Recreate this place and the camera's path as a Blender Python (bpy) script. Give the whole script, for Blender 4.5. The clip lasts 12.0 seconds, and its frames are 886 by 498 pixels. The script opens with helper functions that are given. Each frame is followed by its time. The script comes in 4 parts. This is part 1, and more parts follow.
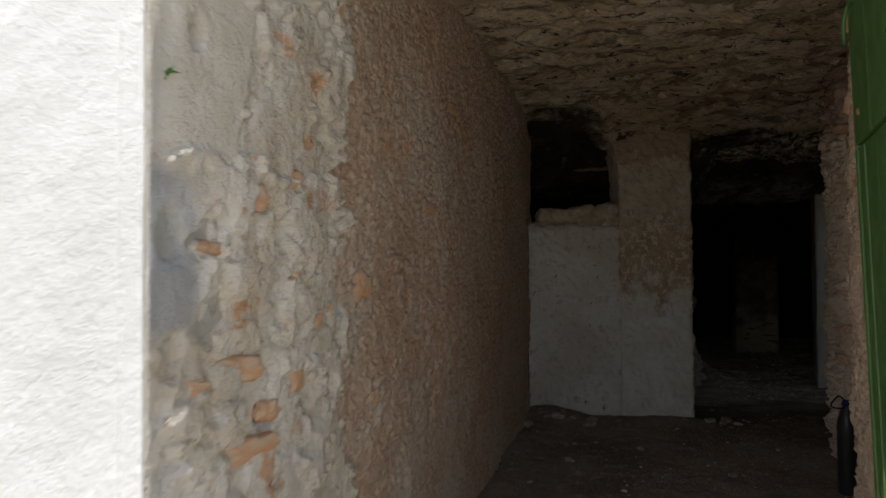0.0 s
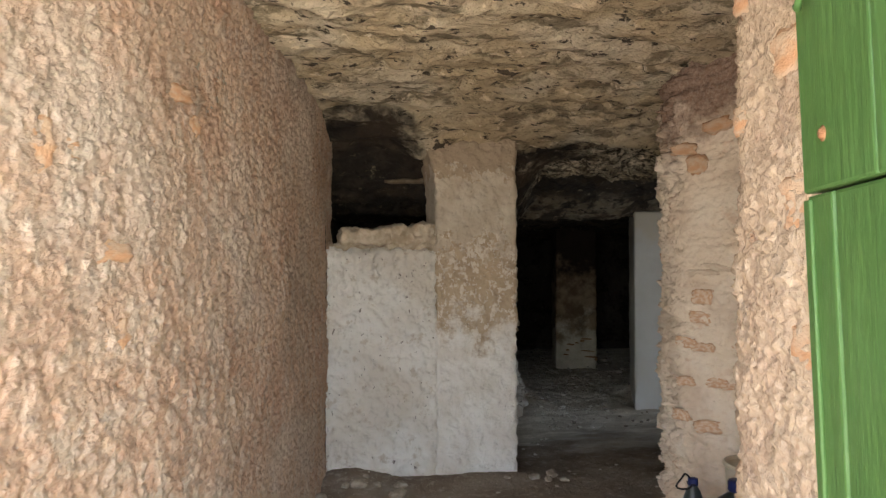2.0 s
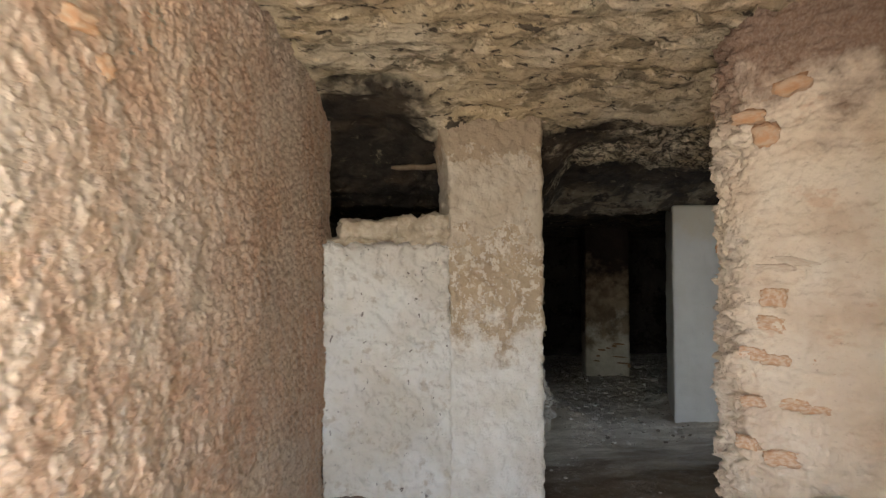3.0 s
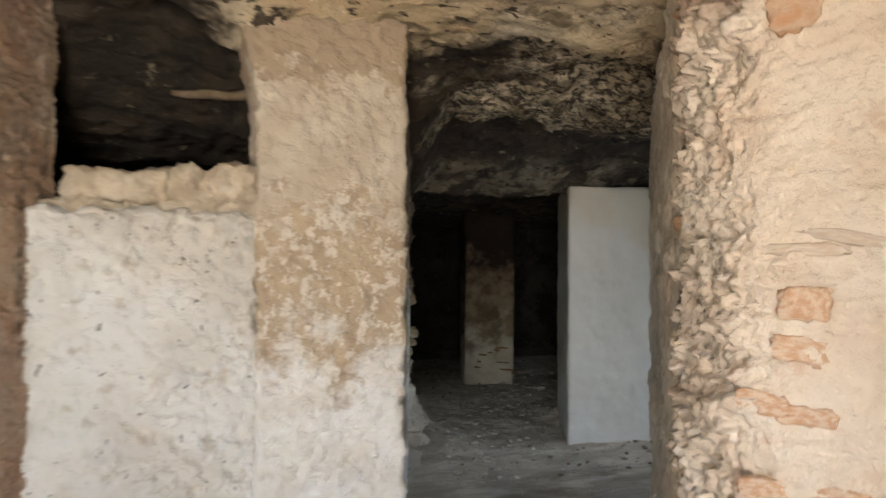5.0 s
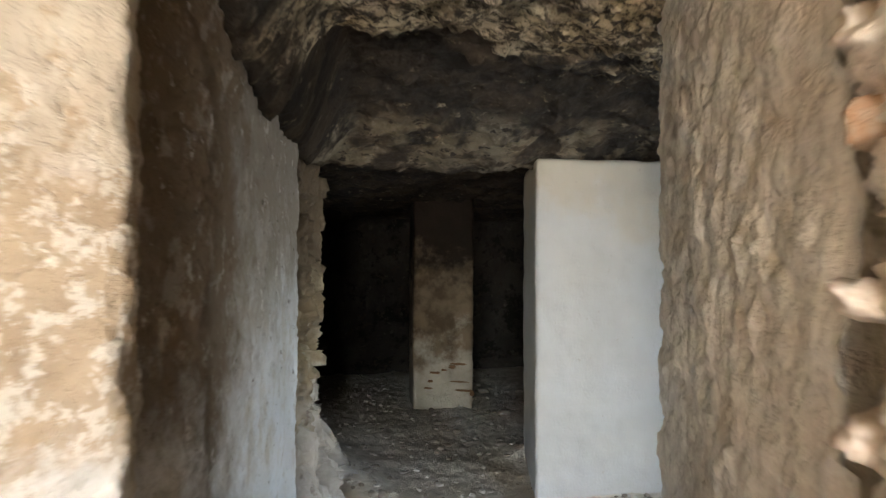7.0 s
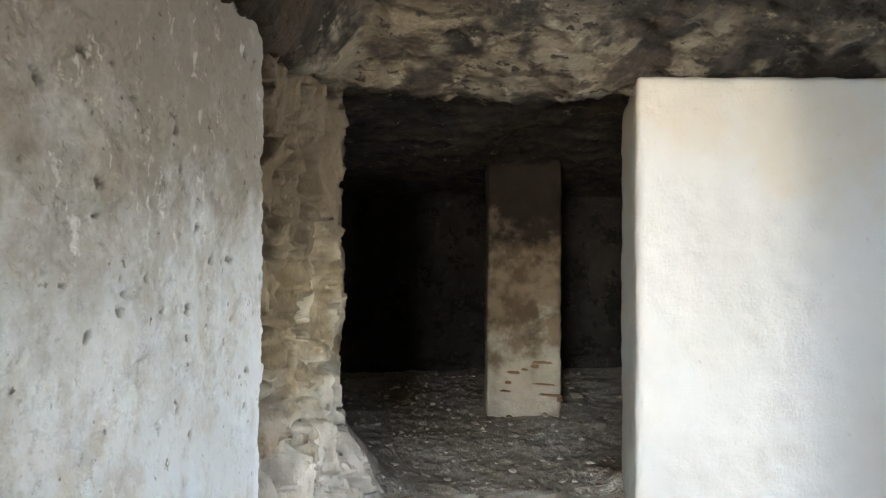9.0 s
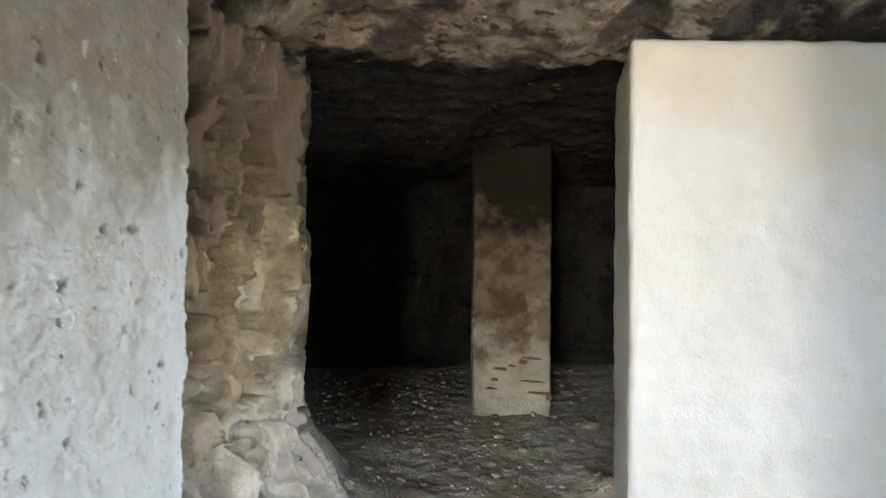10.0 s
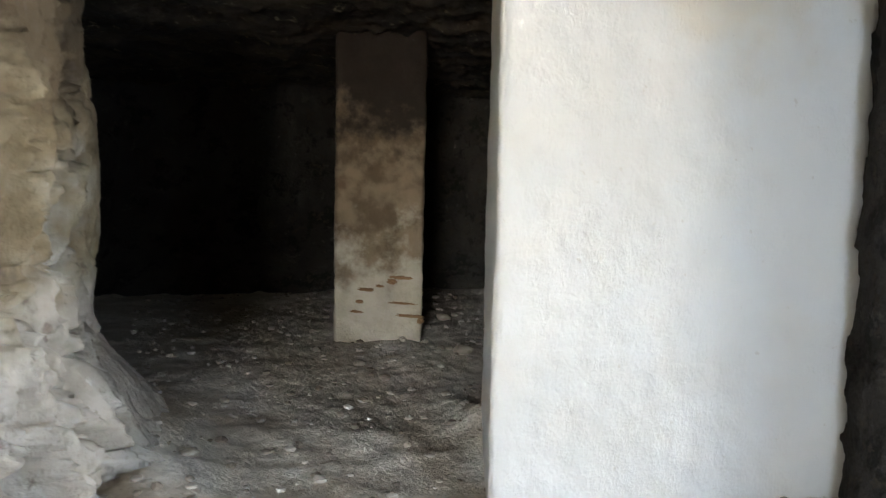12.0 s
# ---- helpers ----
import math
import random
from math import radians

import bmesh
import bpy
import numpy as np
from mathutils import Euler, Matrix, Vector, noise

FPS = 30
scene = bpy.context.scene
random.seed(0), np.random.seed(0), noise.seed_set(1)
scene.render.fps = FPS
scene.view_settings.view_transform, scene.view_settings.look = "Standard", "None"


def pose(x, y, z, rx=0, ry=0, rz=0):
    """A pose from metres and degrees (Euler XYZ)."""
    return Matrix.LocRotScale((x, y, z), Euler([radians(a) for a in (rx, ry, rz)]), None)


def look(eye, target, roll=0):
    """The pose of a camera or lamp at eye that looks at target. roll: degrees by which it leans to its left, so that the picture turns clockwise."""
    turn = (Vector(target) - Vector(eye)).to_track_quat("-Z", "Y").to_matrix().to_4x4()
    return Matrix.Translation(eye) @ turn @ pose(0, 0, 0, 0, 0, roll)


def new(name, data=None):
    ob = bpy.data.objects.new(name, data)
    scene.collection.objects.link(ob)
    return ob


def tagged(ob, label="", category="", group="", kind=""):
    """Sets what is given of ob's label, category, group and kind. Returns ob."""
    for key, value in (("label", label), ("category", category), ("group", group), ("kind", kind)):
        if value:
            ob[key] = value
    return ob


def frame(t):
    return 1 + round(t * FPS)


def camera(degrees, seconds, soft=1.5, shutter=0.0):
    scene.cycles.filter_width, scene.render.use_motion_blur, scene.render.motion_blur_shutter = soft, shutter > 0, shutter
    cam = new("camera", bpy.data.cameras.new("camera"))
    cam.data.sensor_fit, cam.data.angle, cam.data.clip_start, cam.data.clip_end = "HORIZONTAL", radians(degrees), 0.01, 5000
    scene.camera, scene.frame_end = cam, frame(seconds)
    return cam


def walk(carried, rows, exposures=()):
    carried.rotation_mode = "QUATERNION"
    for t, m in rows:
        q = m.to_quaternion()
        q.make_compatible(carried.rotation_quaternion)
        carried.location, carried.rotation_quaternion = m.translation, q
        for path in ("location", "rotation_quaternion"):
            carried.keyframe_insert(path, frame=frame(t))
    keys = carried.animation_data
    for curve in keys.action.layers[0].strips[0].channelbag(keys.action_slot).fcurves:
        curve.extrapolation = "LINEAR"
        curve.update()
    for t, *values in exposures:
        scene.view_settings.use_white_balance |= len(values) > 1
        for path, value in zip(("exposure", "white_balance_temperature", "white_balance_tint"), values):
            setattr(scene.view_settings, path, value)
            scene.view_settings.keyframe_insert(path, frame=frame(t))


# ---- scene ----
cam = camera(66.0, 12.0, 1.3, 0.5)
PATH = [
    (0, (-0.008, -0.262, 1.388), (-0.095, 1.736, 1.432), -0.3),
    (0.5, (-0.01, 0.133, 1.459), (0.021, 2.132, 1.503), -0.2),
    (1, (-0.026, 0.406, 1.534), (0.243, 2.387, 1.574), 0.1),
    (1.5, (0.143, 0.651, 1.571), (0.565, 2.605, 1.611), 0.1),
    (2, (0.317, 0.857, 1.625), (0.723, 2.815, 1.667), -0.0),
    (2.5, (0.43, 1.081, 1.648), (0.748, 3.055, 1.693), -0.1),
    (2.7, (0.464, 1.264, 1.603), (0.786, 3.237, 1.653), -0.1),
    (4.3, (0.888, 2.526, 1.559), (1.303, 4.482, 1.6), -0.4),
    (4.5, (0.923, 2.707, 1.55), (1.381, 4.653, 1.587), 0.1),
    (5, (1.117, 3.086, 1.533), (1.785, 4.971, 1.57), 0.4),
    (5.5, (1.409, 3.476, 1.54), (2.118, 5.346, 1.579), 0.4),
    (6, (1.591, 3.831, 1.506), (2.296, 5.703, 1.55), 0.2),
    (6.5, (1.765, 4.177, 1.524), (2.492, 6.039, 1.561), 0.2),
    (6.7, (1.884, 4.34, 1.53), (2.626, 6.197, 1.564), 0.1),
    (8.3, (2.638, 5.596, 1.522), (3.275, 7.492, 1.534), 0.5),
    (8.5, (2.717, 5.676, 1.458), (3.331, 7.579, 1.474), 0.3),
    (9, (2.798, 5.814, 1.334), (3.237, 7.765, 1.352), 0.2),
    (9.5, (2.892, 6.001, 1.328), (3.323, 7.953, 1.349), 0.3),
    (10, (3.006, 6.165, 1.263), (3.454, 8.114, 1.272), 0.4),
    (10.5, (3.134, 6.341, 1.182), (3.527, 8.302, 1.14), 0.4),
    (11, (3.186, 6.53, 1.121), (3.63, 8.477, 1.022), 0.7),
    (11.5, (3.296, 6.674, 1.098), (3.964, 8.554, 0.951), 1.1),
    (12, (3.459, 6.794, 1.038), (4.195, 8.645, 0.86), 1.3),
]
walk(cam, [(t, look(eye, target, roll)) for t, eye, target, roll in PATH],
     exposures=[(0, -0.42, 6500, 10), (0.5, 0.95, 6500, 10), (1.0, 1.55, 6500, 10), (1.5, 2.15, 6500, 10), (2.5, 2.75, 6500, 10), (4.5, 3.4, 6500, 10),
                (5.5, 3.6, 6450, 10), (6.5, 4.0, 6450, 10), (8.5, 5.3, 6450, 10), (12.0, 5.2, 6400, 10)])

# ---- light ----
SUN_EL, SUN_AZ = 56.0, 220.0
world = bpy.data.worlds.new("sky")
scene.world = world
world.use_nodes = True
wn = world.node_tree.nodes
sky = wn.new("ShaderNodeTexSky")
sky.sky_type, sky.sun_disc = "NISHITA", False
sky.sun_elevation, sky.sun_rotation = radians(SUN_EL), radians(SUN_AZ)
wn["Background"].inputs["Strength"].default_value = 0.15
world.node_tree.links.new(sky.outputs["Color"], wn["Background"].inputs["Color"])

sun_data = bpy.data.lights.new("sun", "SUN")
sun_data.energy, sun_data.angle, sun_data.color = 5.0, radians(0.5), (1.0, 0.97, 0.92)
sun = new("sun", sun_data)
az, el = radians(SUN_AZ), radians(SUN_EL)
sun_dir = Vector((math.sin(az) * math.cos(el), math.cos(az) * math.cos(el), math.sin(el)))
sun.matrix_world = look(sun_dir * 40, (0, 0, 0))


def window_light(name, at, to, w, h, watts, colour):
    d = bpy.data.lights.new(name, "AREA")
    d.shape, d.size, d.size_y, d.energy, d.color = "RECTANGLE", w, h, watts, colour
    o = new(name, d)
    o.matrix_world = look(at, to)
    return o


# sunlit ground outside the side doorway of the second room, and open sky in its front doorway
window_light("side_door_daylight", (8.30, 7.63, 1.0), (4.6, 8.7, 0.95), 0.26, 1.9, 2.3, (1.0, 0.96, 0.90))
window_light("front_door_daylight", (6.10, 4.45, 1.0), (4.3, 8.6, 0.9), 1.1, 1.95, 2.1, (0.66, 0.80, 1.0))

# added fill lamp in the entrance, on top of the sky and sunlit ground
window_light("entrance_daylight_fill", (0.10, 0.92, 1.40), (1.55, 6.0, 1.30), 1.45, 2.3, 7.2, (1.0, 0.96, 0.92))


# ---- noise fields ----
PERM = np.random.RandomState(7).permutation(256)
PERM = np.concatenate([PERM, PERM, PERM])
GRAD = np.random.RandomState(8).normal(size=(256, 3))
GRAD /= np.linalg.norm(GRAD, axis=1)[:, None]


def perlin(p):
    """Gradient noise at an N x 3 array, about -0.7 to 0.7."""
    i = np.floor(p).astype(int)
    f = p - i
    i &= 255
    u = f * f * f * (f * (f * 6 - 15) + 10)
    total = np.zeros(len(p))
    for dx in (0, 1):
        for dy in (0, 1):
            for dz in (0, 1):
                g = GRAD[PERM[PERM[PERM[i[:, 0] + dx] + i[:, 1] + dy] + i[:, 2] + dz]]
                w = (np.where(dx, u[:, 0], 1 - u[:, 0]) * np.where(dy, u[:, 1], 1 - u[:, 1]) * np.where(dz, u[:, 2], 1 - u[:, 2]))
                total += w * (g * (f - (dx, dy, dz))).sum(1)
    return total


def fbm(p, scale, octaves=3, gain=0.5):
    total, amp = np.zeros(len(p)), 1.0
    q = p * scale + 17.3
    for _ in range(octaves):
        total += amp * perlin(q)
        q, amp = q * 2.03 + 5.1, amp * gain
    return total


def cells(p, scale):
    """Distance to the nearest of jittered points, 0 to about 1."""
    q = p * scale
    base = np.floor(q).astype(int)
    best = np.full(len(p), 9.0)
    for dx in (-1, 0, 1):
        for dy in (-1, 0, 1):
            for dz in (-1, 0, 1):
                c = base + (dx, dy, dz)
                cc = c & 255
                h = PERM[PERM[PERM[cc[:, 0]] + cc[:, 1]] + cc[:, 2]]
                jit = np.stack([PERM[h], PERM[h + 85], PERM[h + 170]], 1) / 255.0
                best = np.minimum(best, ((c + jit - q) ** 2).sum(1))
    return np.sqrt(best)


def chips(p, scale, tilt=0.8):
    """Angular broken facets: each cell has a height and a slope of its own, about -1 to 1."""
    q = p * scale
    base = np.floor(q).astype(int)
    best, found = np.full(len(p), 9.0), np.zeros(len(p))
    for dx in (-1, 0, 1):
        for dy in (-1, 0, 1):
            for dz in (-1, 0, 1):
                c = base + (dx, dy, dz)
                cc = c & 255
                h = PERM[PERM[PERM[cc[:, 0]] + cc[:, 1]] + cc[:, 2]]
                jit = np.stack([PERM[h], PERM[h + 85], PERM[h + 170]], 1) / 255.0
                off = q - c - jit
                d = (off ** 2).sum(1)
                near = d < best
                best = np.where(near, d, best)
                found = np.where(near, (PERM[h + 40] / 127.5 - 1) * 0.6 + tilt * (GRAD[h] * off).sum(1), found)
    return found


def smooth(a, b, x):
    t = np.clip((x - a) / (b - a), 0, 1)
    return t * t * (3 - 2 * t)


# ---- materials ----
class Mat:
    """A node material under construction."""

    def __init__(self, name, rough=0.9, metal=0.0):
        self.m = bpy.data.materials.new(name)
        self.m.use_nodes = True
        self.t = self.m.node_tree
        self.b = self.t.nodes["Principled BSDF"]
        self.b.inputs["Roughness"].default_value = rough
        self.b.inputs["Metallic"].default_value = metal
        self.b.inputs["Specular IOR Level"].default_value = 0.25
        self.geo = self.t.nodes.new("ShaderNodeTexCoord").outputs["Object"]
        self.heights = []

    def put(self, socket, value):
        if isinstance(value, (int, float)):
            socket.default_value = value
        elif isinstance(value, tuple):
            socket.default_value = (*value, 1.0) if len(value) == 3 and socket.type == "RGBA" else value
        else:
            self.t.links.new(value, socket)

    def noise(self, scale, detail=4.0, rough=0.55, stretch=(1, 1, 1), shift=0.0, warp=0.0):
        mp = self.t.nodes.new("ShaderNodeMapping")
        self.t.links.new(self.geo, mp.inputs["Vector"])
        mp.inputs["Scale"].default_value = stretch
        mp.inputs["Location"].default_value = (shift, shift * 0.7, shift * 1.3)
        n = self.t.nodes.new("ShaderNodeTexNoise")
        n.inputs["Scale"].default_value, n.inputs["Detail"].default_value = scale, detail
        n.inputs["Roughness"].default_value, n.inputs["Distortion"].default_value = rough, warp
        self.t.links.new(mp.outputs["Vector"], n.inputs["Vector"])
        return n.outputs["Fac"]

    def voronoi(self, scale, feature="F1", stretch=(1, 1, 1), out="Distance"):
        mp = self.t.nodes.new("ShaderNodeMapping")
        self.t.links.new(self.geo, mp.inputs["Vector"])
        mp.inputs["Scale"].default_value = stretch
        n = self.t.nodes.new("ShaderNodeTexVoronoi")
        n.feature = feature
        n.inputs["Scale"].default_value = scale
        self.t.links.new(mp.outputs["Vector"], n.inputs["Vector"])
        return n.outputs[out]

    def ramp(self, value, lo, hi, a=0.0, b=1.0):
        n = self.t.nodes.new("ShaderNodeMapRange")
        n.interpolation_type = "SMOOTHSTEP"
        self.put(n.inputs["Value"], value)
        for k, v in (("From Min", lo), ("From Max", hi), ("To Min", a), ("To Max", b)):
            n.inputs[k].default_value = v
        return n.outputs["Result"]

    def maths(self, op, a, b=0.0):
        n = self.t.nodes.new("ShaderNodeMath")
        n.operation = op
        self.put(n.inputs[0], a)
        self.put(n.inputs[1], b)
        return n.outputs["Value"]

    def mix(self, fac, a, b):
        n = self.t.nodes.new("ShaderNodeMix")
        n.data_type = "RGBA"
        self.put(n.inputs["Factor"], fac)
        self.put(n.inputs["A"], a)
        self.put(n.inputs["B"], b)
        return n.outputs["Result"]

    def axis(self, which):
        n = self.t.nodes.new("ShaderNodeSeparateXYZ")
        self.t.links.new(self.geo, n.inputs[0])
        return n.outputs[which]

    def attr(self, name):
        n = self.t.nodes.new("ShaderNodeAttribute")
        n.attribute_name = name
        return n.outputs["Fac"]

    def random(self):
        return self.t.nodes.new("ShaderNodeObjectInfo").outputs["Random"]

    def island(self):
        return self.t.nodes.new("ShaderNodeNewGeometry").outputs["Random Per Island"]

    def bump(self, height, distance, strength=1.0):
        n = self.t.nodes.new("ShaderNodeBump")
        n.inputs["Distance"].default_value, n.inputs["Strength"].default_value = distance, strength
        self.t.links.new(height, n.inputs["Height"])
        if self.heights:
            self.t.links.new(self.heights[-1], n.inputs["Normal"])
        self.heights.append(n.outputs["Normal"])
        self.t.links.new(n.outputs["Normal"], self.b.inputs["Normal"])

    def done(self, colour):
        self.put(self.b.inputs["Base Color"], colour)
        return self.m


def mat_roughcast(name, a, b, stone, red=0.62):
    """Weathered render over rubble: tan and pink earth with rusty stone showing through."""
    k = Mat(name, 0.95)
    big, mid, fine = k.noise(2.2, 3), k.noise(11, 5, 0.6, (1, 1, 0.55)), k.noise(70, 4, 0.65)
    c = k.mix(k.ramp(big, 0.35, 0.65), a, b)
    c = k.mix(k.ramp(mid, 0.38, 0.7), c, tuple(min(1, v * 1.22) for v in a))
    c = k.mix(k.ramp(k.noise(4.5, 4, 0.6, shift=3), red, red + 0.1, 0, 0.75), c, stone)
    c = k.mix(k.ramp(k.noise(26, 3, 0.6, (1, 1, 0.7), 9), 0.64, 0.74, 0, 0.45), c, (0.20, 0.13, 0.085))
    c = k.mix(k.ramp(fine, 0.3, 0.75, 0, 0.30), c, (0.70, 0.60, 0.50))
    k.bump(mid, 0.02)
    k.bump(fine, 0.006)
    return k.done(c)


def mat_left():
    """The long left wall: gritty earth render, and towards the entrance a coat of old lime plaster that flakes off it."""
    k = Mat("left_wall_render", 0.95)
    big, mid, fine = k.noise(2.2, 3), k.noise(13, 5, 0.6, (1, 1, 0.7)), k.noise(75, 4, 0.65)
    c = k.mix(k.ramp(big, 0.35, 0.65), (0.56, 0.395, 0.28), (0.53, 0.33, 0.22))
    c = k.mix(k.ramp(mid, 0.38, 0.7), c, (0.58, 0.47, 0.37))
    c = k.mix(k.ramp(k.noise(5.5, 4, 0.6, shift=3), 0.64, 0.72, 0, 0.6), c, (0.50, 0.25, 0.14))
    c = k.mix(k.ramp(k.noise(28, 3, 0.6, (1, 1, 0.8), 9), 0.62, 0.72, 0, 0.55), c, (0.20, 0.135, 0.09))
    c = k.mix(k.ramp(k.noise(1.1, 5, 0.6, shift=5), 0.46, 0.62, 0, 0.65), c, (0.62, 0.525, 0.43))
    c = k.mix(k.ramp(k.noise(3.3, 5, 0.6, shift=15), 0.54, 0.66, 0, 0.55), c, (0.45, 0.29, 0.20))
    c = k.mix(k.ramp(k.noise(7, 5, 0.65, (1, 1, 0.5), 25), 0.56, 0.66, 0, 0.5), c, (0.66, 0.57, 0.47))
    c = k.mix(k.ramp(fine, 0.3, 0.75, 0, 0.28), c, (0.70, 0.61, 0.52))
    r = k.mix(k.ramp(k.noise(3.1, 4), 0.4, 0.6), (0.60, 0.53, 0.43), (0.70, 0.655, 0.58))
    r = k.mix(k.ramp(k.noise(5, 3, 0.5, (1, 1, 0.6), 4), 0.58, 0.64, 0, 0.35), r, (0.57, 0.55, 0.52))
    r = k.mix(k.ramp(k.noise(5.2, 4, 0.6, (1, 1, 1), 8), 0.62, 0.67, 0, 0.8), r, (0.56, 0.31, 0.17))
    r = k.mix(k.ramp(k.noise(3.2, 3, 0.6, (1, 1, 1.5), 14), 0.63, 0.68, 0, 0.6), r, (0.55, 0.36, 0.26))
    r = k.mix(k.ramp(k.noise(18, 5, 0.65, shift=2), 0.61, 0.67, 0, 0.55), r, (0.30, 0.22, 0.15))
    r = k.mix(k.ramp(k.noise(9, 4, 0.6, shift=21), 0.6, 0.66, 0, 0.8), r, (0.72, 0.69, 0.63))
    skin = k.mix(k.ramp(k.noise(6, 4), 0.35, 0.7), (0.64, 0.59, 0.50), (0.72, 0.68, 0.61))
    r = k.mix(k.attr("skin"), r, skin)
    grey = k.mix(k.ramp(k.noise(7, 3), 0.4, 0.6), (0.42, 0.42, 0.42), (0.55, 0.55, 0.54))
    r = k.mix(k.attr("cement"), r, grey)
    k.bump(mid, 0.018)
    k.bump(fine, 0.010)
    return k.done(k.mix(k.attr("coat"), c, r))


def mat_whitewash(name, white, warm, worn=0.6, pit=0.72, relief=0.032):
    """Whitewash brushed over rough plaster, with bare patches."""
    k = Mat(name, 0.88)
    big, mid = k.noise(1.7, 4), k.noise(9, 5, 0.6)
    c = k.mix(k.ramp(big, 0.38, 0.62), white, warm)
    c = k.mix(k.ramp(mid, worn, worn + 0.12, 0, 0.55), c, (0.50, 0.41, 0.31))
    c = k.mix(k.ramp(k.noise(30, 3, 0.55, (1, 1, 0.6), 5), pit, pit + 0.06, 0, 0.8), c, (0.16, 0.13, 0.11))
    k.bump(k.noise(14, 6, 0.66), relief)
    k.bump(k.noise(38, 5, 0.66), 0.4 * relief)
    k.bump(k.noise(110, 3), 0.08 * relief)
    return k.done(c)


def mat_pillar():
    """Whitewashed foot, bare tan plaster above with flecks of lime left on it."""
    k = Mat("pillar_plaster", 0.9)
    z = k.axis("Z")
    zz = k.maths("ADD", z, k.ramp(k.noise(5, 5, 0.65), 0.2, 0.8, -0.30, 0.30))
    white = k.mix(k.ramp(k.noise(4, 4), 0.35, 0.65), (0.82, 0.80, 0.76), (0.72, 0.68, 0.62))
    tan = k.mix(k.ramp(k.noise(6, 4, shift=4), 0.35, 0.65), (0.50, 0.39, 0.27), (0.42, 0.32, 0.22))
    tan = k.mix(k.ramp(k.noise(22, 5, 0.72, (1, 1, 0.8), 2), 0.51, 0.56, 0, 0.85), tan, (0.72, 0.66, 0.57))
    tan = k.mix(k.ramp(k.noise(7, 5, 0.7, shift=12), 0.55, 0.62, 0, 0.6), tan, (0.68, 0.61, 0.52))
    c = k.mix(k.ramp(zz, 0.95, 1.25), white, tan)
    c = k.mix(k.ramp(zz, 1.72, 1.84), c, k.mix(k.ramp(k.noise(5, 3), 0.4, 0.6), (0.60, 0.53, 0.43), (0.53, 0.45, 0.35)))
    top = k.maths("ADD", z, k.ramp(k.noise(9, 5, 0.65, shift=7), 0.2, 0.8, -0.14, 0.14))
    c = k.mix(k.ramp(top, 2.30, 2.34), c, (0.42, 0.33, 0.235))
    k.bump(k.noise(15, 6, 0.66), 0.024)
    k.bump(k.noise(70, 4), 0.006)
    return k.done(c)


def mat_rock(name, pale, ochre, soot_and_shade=False):
    """Quarried limestone with pits; the flag adds soot of old fires in the inner rooms, with bare patches, and painted
    shade over the void.
    """
    k = Mat(name, 0.92)
    lay = (0.8, 1.9, 1)
    c = k.mix(k.ramp(k.noise(1.8, 4), 0.35, 0.62), pale, ochre)
    c = k.mix(k.ramp(k.noise(3.4, 6, 0.68, lay, 3), 0.51, 0.60, 0, 0.85), c, tuple(v * 0.40 for v in ochre))
    c = k.mix(k.ramp(k.noise(10, 5, 0.65, lay, 6), 0.585, 0.625, 0, 0.92), c, (0.05, 0.038, 0.028))
    c = k.mix(k.ramp(k.noise(8, 5, 0.65, lay, 16), 0.6, 0.66, 0, 0.7), c, tuple(min(1, v * 1.35) for v in pale))
    if soot_and_shade:
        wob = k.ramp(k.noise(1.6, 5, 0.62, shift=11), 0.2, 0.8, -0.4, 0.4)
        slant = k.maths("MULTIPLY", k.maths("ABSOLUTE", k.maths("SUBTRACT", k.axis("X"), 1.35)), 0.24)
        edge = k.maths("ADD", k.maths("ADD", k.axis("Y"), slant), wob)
        # carries the black over the void behind the half wall, painting its shade
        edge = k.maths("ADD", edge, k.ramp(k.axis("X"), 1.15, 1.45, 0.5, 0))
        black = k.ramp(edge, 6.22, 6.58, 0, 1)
        # bare patches on the lip; light on its front is put into the colour
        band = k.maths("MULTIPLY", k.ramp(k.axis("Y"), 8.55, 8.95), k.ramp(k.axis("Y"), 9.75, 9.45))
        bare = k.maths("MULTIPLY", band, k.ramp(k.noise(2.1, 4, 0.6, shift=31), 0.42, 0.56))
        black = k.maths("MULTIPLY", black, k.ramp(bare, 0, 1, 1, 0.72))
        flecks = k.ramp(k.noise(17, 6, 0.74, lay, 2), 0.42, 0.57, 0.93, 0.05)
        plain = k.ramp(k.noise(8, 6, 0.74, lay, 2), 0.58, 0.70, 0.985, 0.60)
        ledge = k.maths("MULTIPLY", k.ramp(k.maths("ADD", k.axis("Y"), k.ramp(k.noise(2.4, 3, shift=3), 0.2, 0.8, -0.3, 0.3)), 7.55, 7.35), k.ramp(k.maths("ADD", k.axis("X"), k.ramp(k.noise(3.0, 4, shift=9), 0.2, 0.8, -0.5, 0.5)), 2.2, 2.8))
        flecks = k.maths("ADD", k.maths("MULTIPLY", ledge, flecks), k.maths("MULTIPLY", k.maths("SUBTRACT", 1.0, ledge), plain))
        soot_shade_tone = k.mix(k.ramp(k.noise(3, 4, shift=8), 0.4, 0.65), (0.022, 0.018, 0.014), (0.060, 0.043, 0.029))
        c = k.mix(k.maths("MULTIPLY", black, flecks), c, soot_shade_tone)
    k.bump(k.noise(7, 7, 0.66, lay), 0.06)
    k.bump(k.noise(45, 4, 0.6), 0.012)
    return k.done(c)


